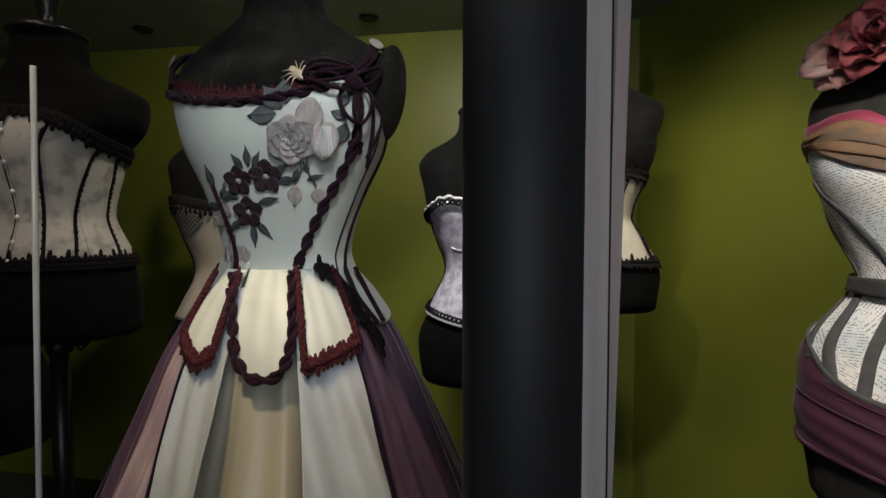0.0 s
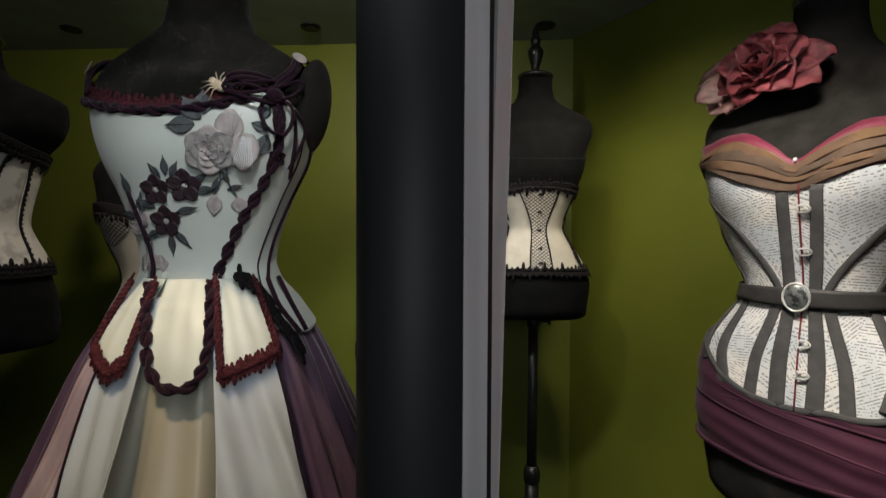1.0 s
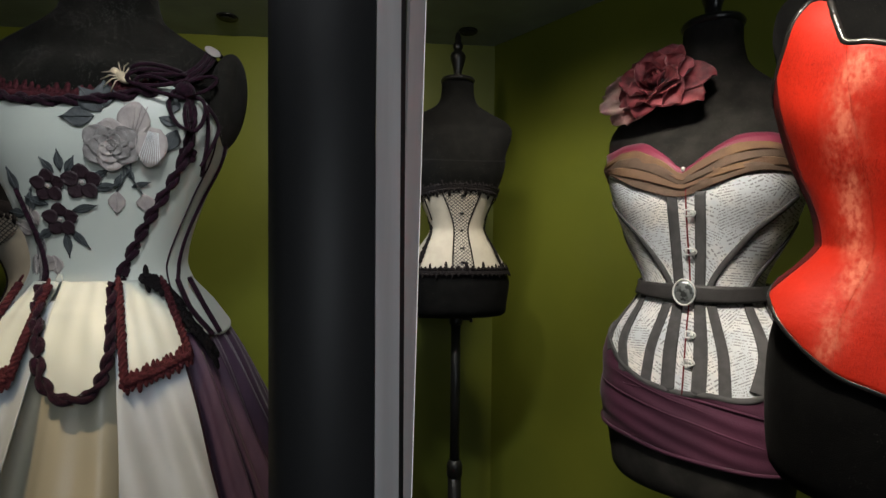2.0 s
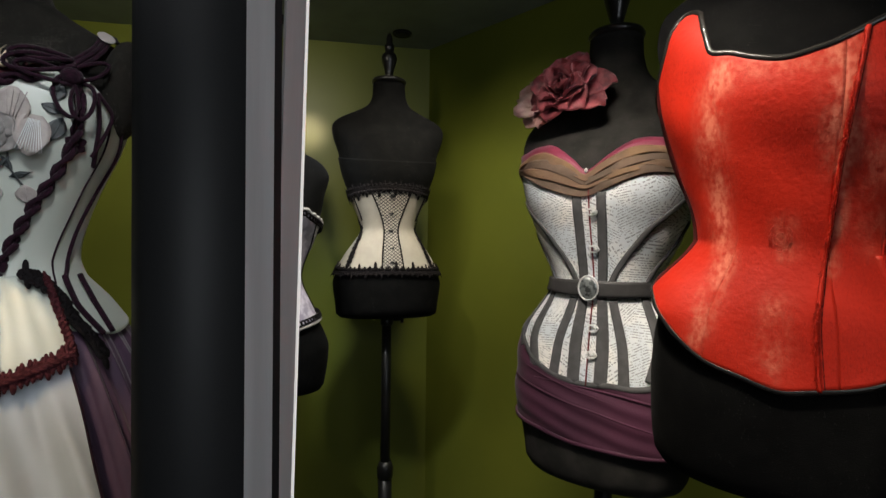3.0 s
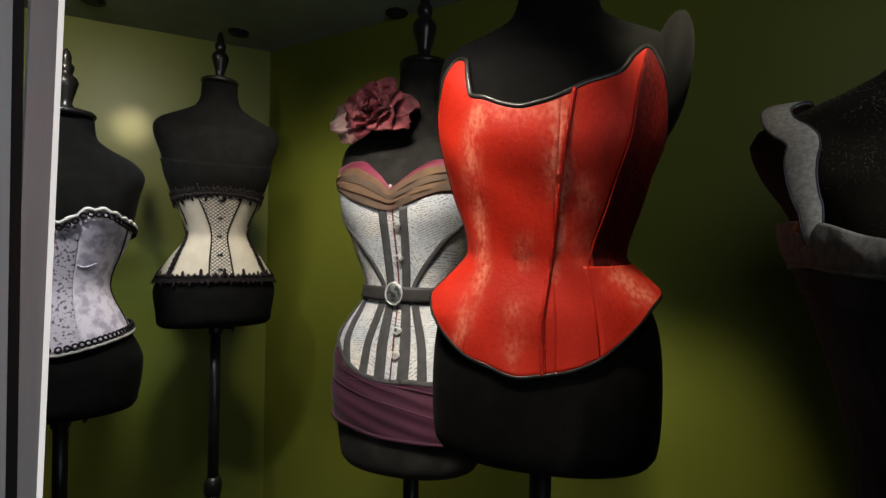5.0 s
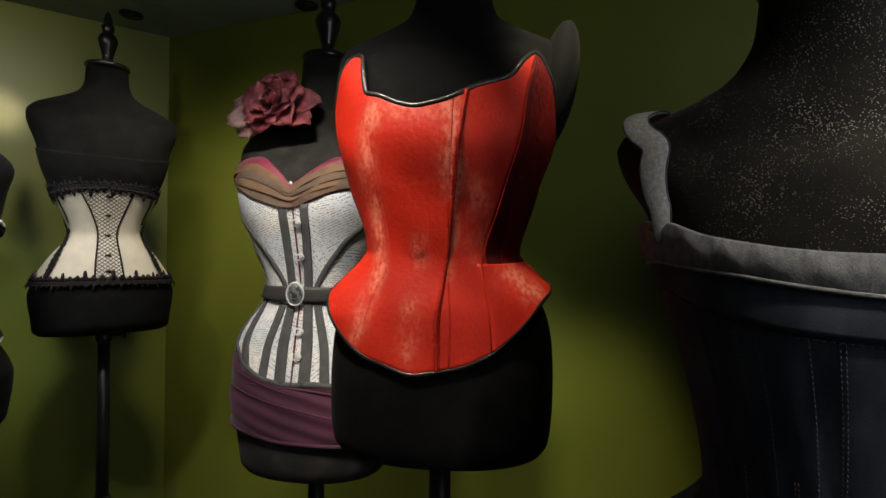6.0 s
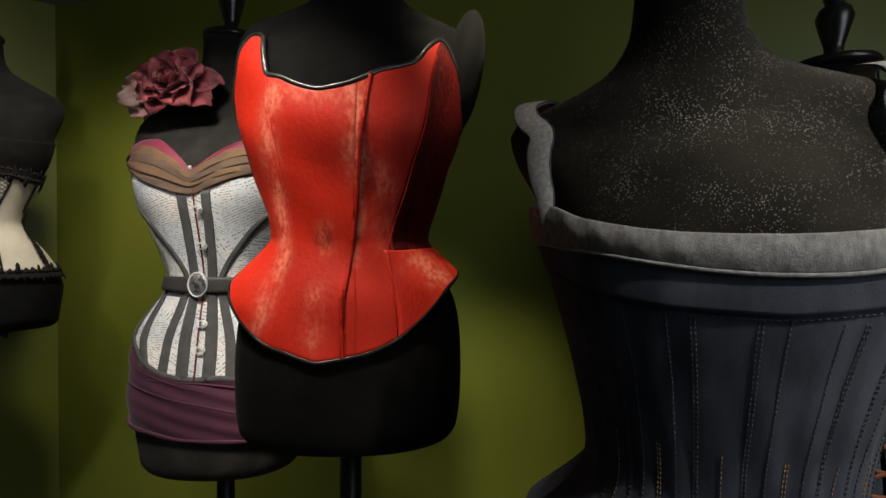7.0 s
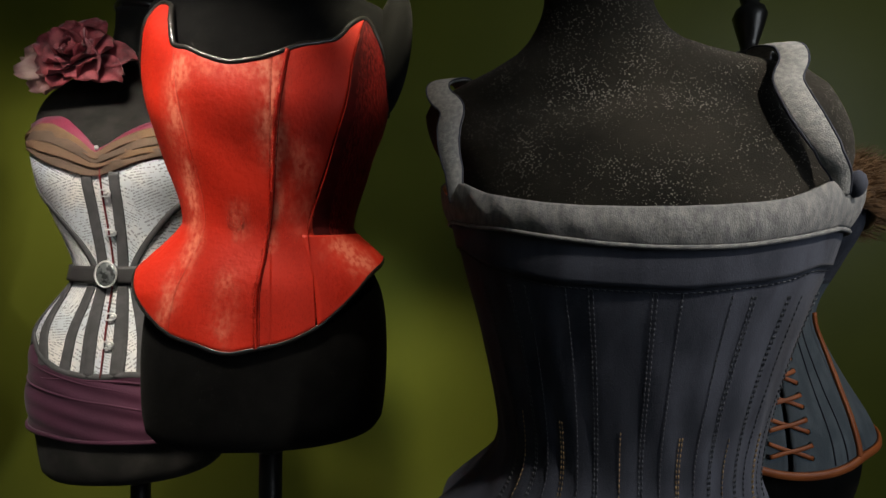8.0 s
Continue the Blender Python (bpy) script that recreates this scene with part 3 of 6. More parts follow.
PALE_APPLIQUE = mat("pale_rose_applique", (0.48, 0.43, 0.40), 0.5, second=(0.34, 0.30, 0.29), scale=50, bump=0.4, bump_scale=260)
SLATE_LEAF = mat("slate_leaf_applique", (0.085, 0.095, 0.100), 0.55, second=(0.05, 0.058, 0.062), scale=60, bump=0.4, bump_scale=300)
PANSY = mat("black_plum_applique", (0.030, 0.014, 0.020), 0.55, scale=70, bump=0.4)
ROSE_RED = mat("dusty_red_petal", (0.32, 0.055, 0.070), 0.6, second=(0.10, 0.010, 0.018), scale=42, mix=(0.35, 0.65), bump=0.2, sheen=0.2)
ROSE_PINK = mat("faded_pink_petal", (0.60, 0.42, 0.38), 0.6, second=(0.40, 0.17, 0.17), scale=30, mix=(0.35, 0.6), bump=0.2)
WHITE_TRIM = mat("white_trim", (0.62, 0.60, 0.60), 0.6, scale=60)


def print_cloth():
    """White cotton with rows of unreadable small print, turned from patch to patch."""
    # bluish second tone paints dappled shade over the cotton
    m = mat("newsprint_cotton", (0.86, 0.83, 0.79), 0.75, second=(0.62, 0.66, 0.70), scale=15, bump=0.15, bump_scale=900)
    nt, b = nodes_of(m)
    L = nt.links

    def node(kind, **values):
        n = nt.nodes.new(kind)
        for k, v in values.items():
            n.inputs[k].default_value = v
        return n

    def calc(op, a, c=None):
        n = nt.nodes.new("ShaderNodeMath")
        n.operation = op
        for i, v in enumerate((a, c)):
            if v is None:
                continue
            if isinstance(v, (int, float)):
                n.inputs[i].default_value = v
            else:
                L.new(v, n.inputs[i])
        return n.outputs[0]

    tc = nt.nodes.new("ShaderNodeTexCoord")
    vo = node("ShaderNodeTexVoronoi", Scale=21.0)
    L.new(tc.outputs["Object"], vo.inputs["Vector"])
    sep = nt.nodes.new("ShaderNodeSeparateColor")
    L.new(vo.outputs["Color"], sep.inputs[0])
    rt = nt.nodes.new("ShaderNodeVectorRotate")
    rt.rotation_type = "Y_AXIS"
    L.new(tc.outputs["Object"], rt.inputs["Vector"])
    L.new(calc("MULTIPLY", calc("SUBTRACT", sep.outputs[0], 0.5), 2.2), rt.inputs["Angle"])
    xyz = nt.nodes.new("ShaderNodeSeparateXYZ")
    L.new(rt.outputs[0], xyz.inputs[0])
    size = calc("ADD", calc("MULTIPLY", calc("GREATER_THAN", sep.outputs[1], 0.72), -80.0), 250.0)
    z = calc("MULTIPLY", xyz.outputs[2], size)
    x = calc("MULTIPLY", xyz.outputs[0], calc("MULTIPLY", size, 3.0))
    row, fr = calc("FLOOR", z), calc("FRACT", z)
    inline = calc("MULTIPLY", calc("GREATER_THAN", fr, 0.32), calc("LESS_THAN", fr, 0.72))

    def chance(scale, limit):
        c = nt.nodes.new("ShaderNodeCombineXYZ")
        L.new(calc("FLOOR", calc("MULTIPLY", x, scale)), c.inputs[0])
        L.new(row, c.inputs[1])
        L.new(calc("FLOOR", calc("MULTIPLY", sep.outputs[2], 50.0)), c.inputs[2])
        w = nt.nodes.new("ShaderNodeTexWhiteNoise")
        L.new(c.outputs[0], w.inputs["Vector"])
        return calc("GREATER_THAN", w.outputs["Value"], limit)

    ink = calc("MULTIPLY", calc("MULTIPLY", inline, chance(1.0, 0.33)), chance(0.22, 0.16))
    mx = nt.nodes.new("ShaderNodeMix")
    mx.data_type = "RGBA"
    L.new(calc("MULTIPLY", ink, 0.62), mx.inputs[0])
    L.new(b.inputs["Base Color"].links[0].from_socket, mx.inputs[6])
    mx.inputs[7].default_value = (0.10, 0.10, 0.11, 1)
    L.new(mx.outputs[2], b.inputs["Base Color"])
    return m


PRINT = print_cloth()


def net_cloth():
    """Cream cloth under a black diamond net."""
    m = mat("net_over_cream", (0.44, 0.40, 0.34), 0.6, bump=0.1)
    nt, b = nodes_of(m)
    L = nt.links
    tc = nt.nodes.new("ShaderNodeTexCoord")
    masks = []
    for turn in (0.9, -0.9):
        rt = nt.nodes.new("ShaderNodeVectorRotate")
        rt.rotation_type = "Y_AXIS"
        rt.inputs["Angle"].default_value = turn
        L.new(tc.outputs["Object"], rt.inputs["Vector"])
        w = nt.nodes.new("ShaderNodeTexWave")
        w.bands_direction = "X"
        w.inputs["Scale"].default_value = 40
        L.new(rt.outputs[0], w.inputs["Vector"])
        g = nt.nodes.new("ShaderNodeMath")
        g.operation = "GREATER_THAN"
        g.inputs[1].default_value = 0.80
        L.new(w.outputs["Fac"], g.inputs[0])
        masks.append(g.outputs[0])
    mm = nt.nodes.new("ShaderNodeMath")
    mm.operation = "MAXIMUM"
    L.new(masks[0], mm.inputs[0])
    L.new(masks[1], mm.inputs[1])
    mx = nt.nodes.new("ShaderNodeMix")
    mx.data_type = "RGBA"
    L.new(mm.outputs[0], mx.inputs[0])
    L.new(b.inputs["Base Color"].links[0].from_socket, mx.inputs[6])
    mx.inputs[7].default_value = (0.05, 0.045, 0.045, 1)
    L.new(mx.outputs[2], b.inputs["Base Color"])
    return m


NET = net_cloth()


def along(pairs):
    """A height line as a function of the angle."""
    return curve_of(sorted(pairs))


def piping(name, body, pairs, r, material, parent, off=0.008, n=50, label="", sides=7):
    bm = bmesh.new()
    tube(bm, body.line(pairs, off, n), r, sides)
    return part(name, bm, material, parent, label)


def ribbon(bm, body, pairs, width, off=0.009, thick=0.0018, n=40):
    """A flat band along a line on the form; width is a number or a pair, start and end."""
    c = body.line(pairs, off, n)
    nrm = body.line(pairs, off + 0.01, n) - c
    nrm /= np.linalg.norm(nrm, axis=1, keepdims=True)
    tg = np.gradient(c, axis=0)
    tg /= np.linalg.norm(tg, axis=1, keepdims=True)
    side = np.cross(nrm, tg)
    w = np.linspace(*width, n) if isinstance(width, tuple) else np.full(n, width)
    k = np.array([-0.5, -0.4, 0, 0.4, 0.5])
    lift = np.array([0, 1, 1.3, 1, 0]) * thick * 0.5
    outer = c[:, None] + side[:, None] * (k[None, :, None] * w[:, None, None]) + nrm[:, None] * lift[None, :, None]
    inner = outer - nrm[:, None] * thick
    return grid_shell(bm, outer, inner)


def braid(bm, pts, r, turn=0.012, strands=2):
    """A twisted cord along points."""
    pts = np.asarray(pts)
    d = np.r_[0, np.cumsum(np.linalg.norm(np.diff(pts, axis=0), axis=1))]
    n = max(16, int(d[-1] / turn * 8))
    s = np.linspace(0, d[-1], n)
    c = np.stack([np.interp(s, d, pts[:, k]) for k in range(3)], 1)
    tg = np.gradient(c, axis=0)
    tg /= np.linalg.norm(tg, axis=1, keepdims=True)
    a = np.cross(tg, [0.1, 0.2, 0.97])
    a /= np.maximum(np.linalg.norm(a, axis=1, keepdims=True), 1e-6)
    b = np.cross(tg, a)
    for k in range(strands):
        ph = s / turn * math.pi + 2 * math.pi * k / strands
        swell = r * (0.50 + 0.30 * np.abs(np.sin(ph + 0.6)) + 0.07 * np.sin(s * 2600 + k))
        tube(bm, c + r * 0.62 * (np.cos(ph)[:, None] * a + np.sin(ph)[:, None] * b), list(swell), 7)
    return bm


def lace(bm, body, pairs, count, size, off=0.009, flip=1, lobes=3, seed=1):
    """A row of small lobed lace motifs with points, hanging from a line on the form."""
    rnd = random.Random(seed)
    s = np.linspace(0, 1, len(pairs))
    ft, fh = curve_of([(a, p[0]) for a, p in zip(s, pairs)]), curve_of([(a, p[1]) for a, p in zip(s, pairs)])
    for i in range(count):
        q = (i + 0.5) / count
        m = body.seat(float(ft(q)), float(fh(q)), off)
        g = size * rnd.uniform(0.85, 1.15)
        long = 1.0 if i % 3 else 1.7
        for k in range(-lobes // 2 + 1, lobes // 2 + 1):
            ang = k * 0.75 + rnd.uniform(-0.1, 0.1)
            ln = g * (long if k == 0 else 0.75)
            ring = []
            for j in range(9):
                a = 2 * math.pi * j / 9
                x, y = 0.30 * g * math.cos(a), ln * (0.5 + 0.5 * math.sin(a))
                p = Vector((x * math.cos(ang) - y * math.sin(ang), flip * (x * math.sin(ang) + y * math.cos(ang)), 0.0004 + 0.0006 * rnd.random()))
                ring.append(p)
            top = [bm.verts.new(m @ (p + Vector((0, 0, 0.0009)))) for p in ring]
            low = [bm.verts.new(m @ p) for p in ring]
            bm.faces.new(top)
            bm.faces.new(low[::-1])
            for j in range(9):
                bm.faces.new((low[j], low[(j + 1) % 9], top[(j + 1) % 9], top[j]))
    bmesh.ops.recalc_face_normals(bm, faces=bm.faces)
    return bm


def stitches(bm, pts, length=0.0026, gap=0.0014, r=0.0004):
    """A dashed line of thread."""
    pts = np.asarray(pts)
    d = np.r_[0, np.cumsum(np.linalg.norm(np.diff(pts, axis=0), axis=1))]
    for s in np.arange(0, d[-1] - length, length + gap):
        q = np.array([s, s + length * 0.5, s + length])
        c = np.stack([np.interp(q, d, pts[:, k]) for k in range(3)], 1)
        tube(bm, c, [r * 0.6, r, r * 0.6], 5)
    return bm


def petal(bm, m, length, width, cup=0.2, curl=0.1, ruffle=0.0, seed=0, nu=7, nv=6, thick=0.0007, tip=0.0):
    """A petal or leaf in the xy plane of m, growing along y; cup bends its sides up, curl its end."""
    rnd = random.Random(seed)
    ph = rnd.uniform(0, 6)
    o = np.zeros((nu, nv, 3))
    for i in range(nu):
        for j in range(nv):
            u, v = i / (nu - 1) * 2 - 1, j / (nv - 1)
            w = width * 0.5 * (math.sin(math.pi * (0.07 + 0.84 * v ** 0.9)) ** 0.6 if not tip else math.sin(math.pi * (0.04 + 0.95 * v)) ** (0.8 + tip))
            x, y = u * w, v * length * (1 - 0.12 * u * u)
            z = cup * width * u * u * 0.5 + curl * length * v * v + ruffle * width * math.sin(3.0 * u * 2 + ph) * v * v
            o[i, j] = m @ Vector((x, y, z))
    n = (m.to_3x3() @ Vector((0, 0, 1))).normalized()
    return grid_shell(bm, o, o - np.array(n) * thick)


def turned(m, deg, out=0.0, tilt=0.0):
    return m @ Matrix.Rotation(radians(deg), 4, "Z") @ Matrix.Translation((0, out, 0)) @ Matrix.Rotation(radians(tilt), 4, "X")


def blades(name, body, t0, t1, lo, hi, count, length, width, material, parent, off=0.006, seed=3, lean=0.35, down=1.0, spread=0.35):
    """Short hairs lying on the cloth."""
    rng = np.random.default_rng(seed)
    th = rng.uniform(t0, t1, count)
    L, H = (lo(th) if callable(lo) else lo), (hi(th) if callable(hi) else hi)
    h = L + (H - L) * rng.uniform(0, 1, count)
    p = body.at(th, h, off)
    n = body.at(th, h, off + 0.01) - p
    n /= np.linalg.norm(n, axis=1, keepdims=True)
    up = np.array([0, 0, 1.0]) - n * n[:, 2:3]
    up /= np.linalg.norm(up, axis=1, keepdims=True)
    side = np.cross(up, n)
    a = rng.normal(0, spread, count)[:, None]
    d = -down * up * np.cos(a) + side * np.sin(a)
    ln = length * rng.uniform(0.6, 1.3, count)[:, None]
    w = np.cross(d, n) * width * 0.5
    tip = p + d * ln + n * ln * lean * rng.uniform(0.3, 1.2, count)[:, None]
    mid = p + d * ln * 0.5 + n * ln * lean * 0.7
    v = np.stack([p - w, p + w, mid + w * 0.8, mid - w * 0.8, tip], 1).reshape(-1, 3)
    k = np.arange(count) * 5
    faces = [f for i in k for f in ((i, i + 1, i + 2, i + 3), (i + 3, i + 2, i + 4))]
    me = bpy.data.meshes.new(name)
    me.from_pydata(v.tolist(), [], [tuple(int(q) for q in f) for f in faces])
    me.materials.append(material)
    ob = new(name, me)
    ob.parent = parent
    return tagged(ob, kind="stuff")


# ---- printed corset with belt and wrap ----
def printed_corset(body, at):
    root = rooted("printed_corset", "newsprint cotton corset with charcoal tapes and tan draped bust", "corset", *at)
    tan_lo = along([(-3.2, 0.10), (-1.5, 0.19), (-1.06, 0.195), (-0.66, 0.181), (-0.34, 0.162), (-0.02, 0.149), (0.13, 0.157), (0.37, 0.172), (0.52, 0.179), (0.74, 0.183), (1.02, 0.183), (1.5, 0.175), (3.2, 0.10)])
    top = along([(-3.2, 0.13), (-1.4, 0.215), (-0.89, 0.214), (-0.63, 0.220), (-0.45, 0.220), (-0.3, 0.211), (-0.15, 0.198), (-0.02, 0.182), (0.03, 0.190), (0.14, 0.203), (0.32, 0.215), (0.49, 0.218), (0.67, 0.216), (0.89, 0.208), (1.4, 0.20), (3.2, 0.13)])
    low = along([(-3.2, -0.11), (-1.5, -0.085), (-0.96, -0.11), (-0.68, -0.136), (-0.39, -0.155), (-0.2, -0.162), (0.0, -0.165), (0.18, -0.162), (0.39, -0.164), (0.57, -0.160), (0.9, -0.13), (1.5, -0.085), (3.2, -0.11)])
    part("cloth", body.panel(bmesh.new(), -math.pi, math.pi, low, lambda t: tan_lo(t) + 0.01, 0.005, 0.003, 120, 50), PRINT, root)
    # lining and draped folds over the bust
    part("lining", body.panel(bmesh.new(), -math.pi, math.pi, tan_lo, lambda t: top(t) + 0.006 + 0.016 * np.clip(np.abs(t) / 0.35, 0, 1), 0.005, 0.003, 120, 8), RASPBERRY, root, "raspberry satin lining edge")
    for k, (m, lab) in enumerate(((TAUPE_SILK, "taupe silk fold"), (TAN_SILK, "tan silk fold"), (TAUPE_SILK, "taupe silk fold"), (TAN_SILK, "tan silk fold"))):
        a, b = k / 4.0 - 0.02, (k + 1) / 4.0 + 0.06
        side = lambda t, q: tan_lo(t) + (top(t) - tan_lo(t)) * q
        wob = lambda t, k=k: 0.0022 * np.sin(5 * t + 1.7 * k)
        part("drape", body.panel(bmesh.new(), -2.4, 2.4, lambda t, a=a: side(t, a) + wob(t), lambda t, b=b: side(t, b) + wob(t), 0.0085 + 0.0008 * k, 0.004, 110, 8,
             wave=lambda t, h, k=k: 0.0018 * np.sin(9 * t + 2 * k) * np.sin((h * 160) + k)), m, root, lab)
    for sgn in (-1, 1):
        bm = bmesh.new()
        ribbon(bm, body, [(sgn * 0.105, 0.155), (sgn * 0.115, 0.08), (sgn * 0.13, 0.012), (sgn * 0.10, -0.08), (sgn * 0.09, -0.164)], 0.0155, 0.0075, 0.002)
        part("busk_tape", bm, GREY_TAPE, root)
        # curved bone casings over the ribs
        for pr, w in (([(1.16, 0.148), (0.74, 0.104), (0.55, 0.070), (0.38, 0.034), (0.27, 0.006)], 0.010), ([(1.55, 0.11), (1.27, 0.059), (1.10, 0.03), (0.97, 0.003)], 0.009)):
            bm = bmesh.new()
            ribbon(bm, body, [(sgn * a, h) for a, h in pr], w, 0.0068, 0.002)
            part("bone_casing", bm, GREY_TAPE, root)
        for pr, w in (([(0.14, -0.024), (0.13, -0.16)], 0.012), ([(0.28, -0.024), (0.30, -0.10), (0.32, -0.162)], (0.014, 0.018)),
                      ([(0.86, -0.02), (0.72, -0.09), (0.60, -0.15)], (0.014, 0.022)), ([(1.35, -0.02), (1.15, -0.07), (0.95, -0.122)], (0.012, 0.016))):
            bm = bmesh.new()
            ribbon(bm, body, [(sgn * a, h) for a, h in pr], w, 0.0070, 0.002)
            part("bone_casing", bm, GREY_TAPE, root)
    bm = bmesh.new()
    th = np.linspace(-2.6, 2.6, 120)
    pairs = list(zip(th, low(th) + 0.002))
    ribbon(bm, body, pairs, 0.009, 0.0075, 0.002, 160)
    part("hem_binding", bm, GREY_TAPE, root)
    bm = bmesh.new()
    ribbon(bm, body, [(0.0, 0.185), (0.0, 0.10), (0.01, 0.014), (0.0, -0.06), (0.0, -0.165)], 0.0022, 0.0085, 0.0012)
    part("placket", bm, RED_TAPE, root, "red slot between the busk halves")
    for h in (0.125, 0.064, -0.073, -0.115):
        m = body.seat(0.03, h, 0.0105)
        bm = bmesh.new()
        loop = [m @ Vector((0.0075 * math.cos(a) if math.cos(a) > 0 else -0.007, 0.0052 * math.sin(a), 0.0)) for a in np.linspace(0, 2 * math.pi, 22, endpoint=False)]
        tube(bm, loop, 0.0014, 6, closed=True)
        oval(bm, m @ Matrix.Translation((0.002, 0, 0.001)), 0.003, 0.003, 0.002)
        part("clasp", bm, STEEL, root, "steel busk clasp")
    bm = bmesh.new()
    oval(bm, body.seat(-0.02, 0.188, 0.012), 0.003, 0.004, 0.003)
    part("top_stud", bm, STEEL, root)
    # belt
    belt = rooted("waist_belt", "narrow black leather belt with an oval pewter buckle", "belt", *at)
    bm = body.panel(bmesh.new(), -math.pi, math.pi, lambda t: -0.021 + 0 * t, lambda t: 0.009 + 0 * t, 0.0125, 0.003, 120, 6, wave=lambda t, h: 0.0015 * np.cos((h + 0.006) * 90))
    part("strap", bm, BELT, belt)
    bm = bmesh.new()
    oval(bm, body.seat(-0.035, -0.005, 0.0145), 0.0165, 0.0205, 0.005, 24, 12)
    buckle = part("buckle", bm, PEWTER, belt, "oval engraved pewter buckle")
    bm = bmesh.new()
    m = body.seat(-0.035, -0.005, 0.0165)
    tube(bm, [m @ Vector((0.0165 * math.cos(a), 0.0205 * math.sin(a), 0)) for a in np.linspace(0, 6.283, 28, endpoint=False)], 0.0016, 6, closed=True)
    part("rim", bm, STEEL, buckle)
    # wrap
    wrap = rooted("hip_wrap", "plum jersey wrap draped round the hips", "wrap", *at)
    fold = lambda t, h: 0.007 + 0.0017 * np.sin((h + 0.030 * t) * 95 + 1.2 * np.sin(1.7 * t)) * (0.55 + 0.45 * np.sin(2.1 * t + 9 * h)) + 0.0012 * np.sin(h * 240 + 7 * t + 2 * np.sin(3 * t)) * np.cos(1.3 * t)
    bot = along([(-3.2, -0.25), (-0.99, -0.253), (-0.47, -0.255), (-0.13, -0.262), (0.17, -0.265), (0.52, -0.268), (0.89, -0.270), (3.2, -0.26)])
    part("cloth", body.panel(bmesh.new(), -math.pi, math.pi, bot, lambda t: low(t) + 0.003, 0.0, 0.004, 140, 60, wave=fold), PLUM, wrap)
    th = np.linspace(-2.9, 2.9, 120)
    bm = bmesh.new()
    ribbon(bm, body, list(zip(th, bot(th) + 0.003)), 0.006, 0.0085, 0.0025, 160)
    part("hem", bm, PLUM, wrap, "rolled jersey hem")
    for a0, h0, a1, h1 in ((-1.5, -0.135, 0.9, -0.205), (-1.2, -0.175, 1.1, -0.232), (-0.6, -0.168, 1.3, -0.190)):
        bm = bmesh.new()
        q = np.linspace(0, 1, 7)
        tube(bm, body.line([(a0 + (a1 - a0) * v, h0 + (h1 - h0) * v + 0.006 * math.sin(5 * v)) for v in q], 0.0066, 60), list(0.0006 + 0.0016 * np.sin(np.pi * np.linspace(0, 1, 60))), 8)
        part("tuck", bm, PLUM, wrap, "soft diagonal tuck")
    return root


def silk_rose(at):
    root = rooted("silk_rose", "dusty red and pink silk rose pinned to the shoulder", "flower", *at)
    m = look((-0.058, -0.070, 1.402), (0.06, 0.9, 1.10)) @ Matrix.Rotation(radians(-25), 4, "Z") @ Matrix.Scale(1.15, 4)
    rnd = random.Random(4)
    k = 0
    for ring, (n, out, ln, wd, tilt, cup) in enumerate(((3, 0.002, 0.026, 0.026, 82, 0.7), (4, 0.005, 0.030, 0.032, 66, 0.6), (5, 0.009, 0.036, 0.040, 48, 0.5), (6, 0.012, 0.042, 0.048, 28, 0.35), (6, 0.014, 0.047, 0.052, 10, 0.25))):
        for i in range(n):
            deg = 360 * i / n + 33 * ring + rnd.uniform(-12, 12)
            bm = bmesh.new()
            petal(bm, turned(m, deg, out, tilt + rnd.uniform(-8, 8)) @ Matrix.Translation((0, 0, 0.002 * ring)), ln * rnd.uniform(0.9, 1.1), wd, cup, -0.18 if ring > 1 else 0.0, 0.07, k)
            part("petal", bm, ROSE_RED, root)
            k += 1
    for deg, ln, tilt in ((96, 0.056, -6), (114, 0.064, 2), (132, 0.066, 8), (150, 0.058, -2), (166, 0.044, 4), (-62, 0.052, 2), (-92, 0.050, 6)):
        bm = bmesh.new()
        petal(bm, turned(m, deg, 0.026, tilt), ln, 0.046, 0.2, -0.1, 0.10, k)
        part("petal", bm, ROSE_PINK if deg > 0 else ROSE_RED, root, "faded pink outer petal" if deg > 0 else "")
        k += 1
    return root


printed_corset(form_p, AT_P)
silk_rose(AT_P)


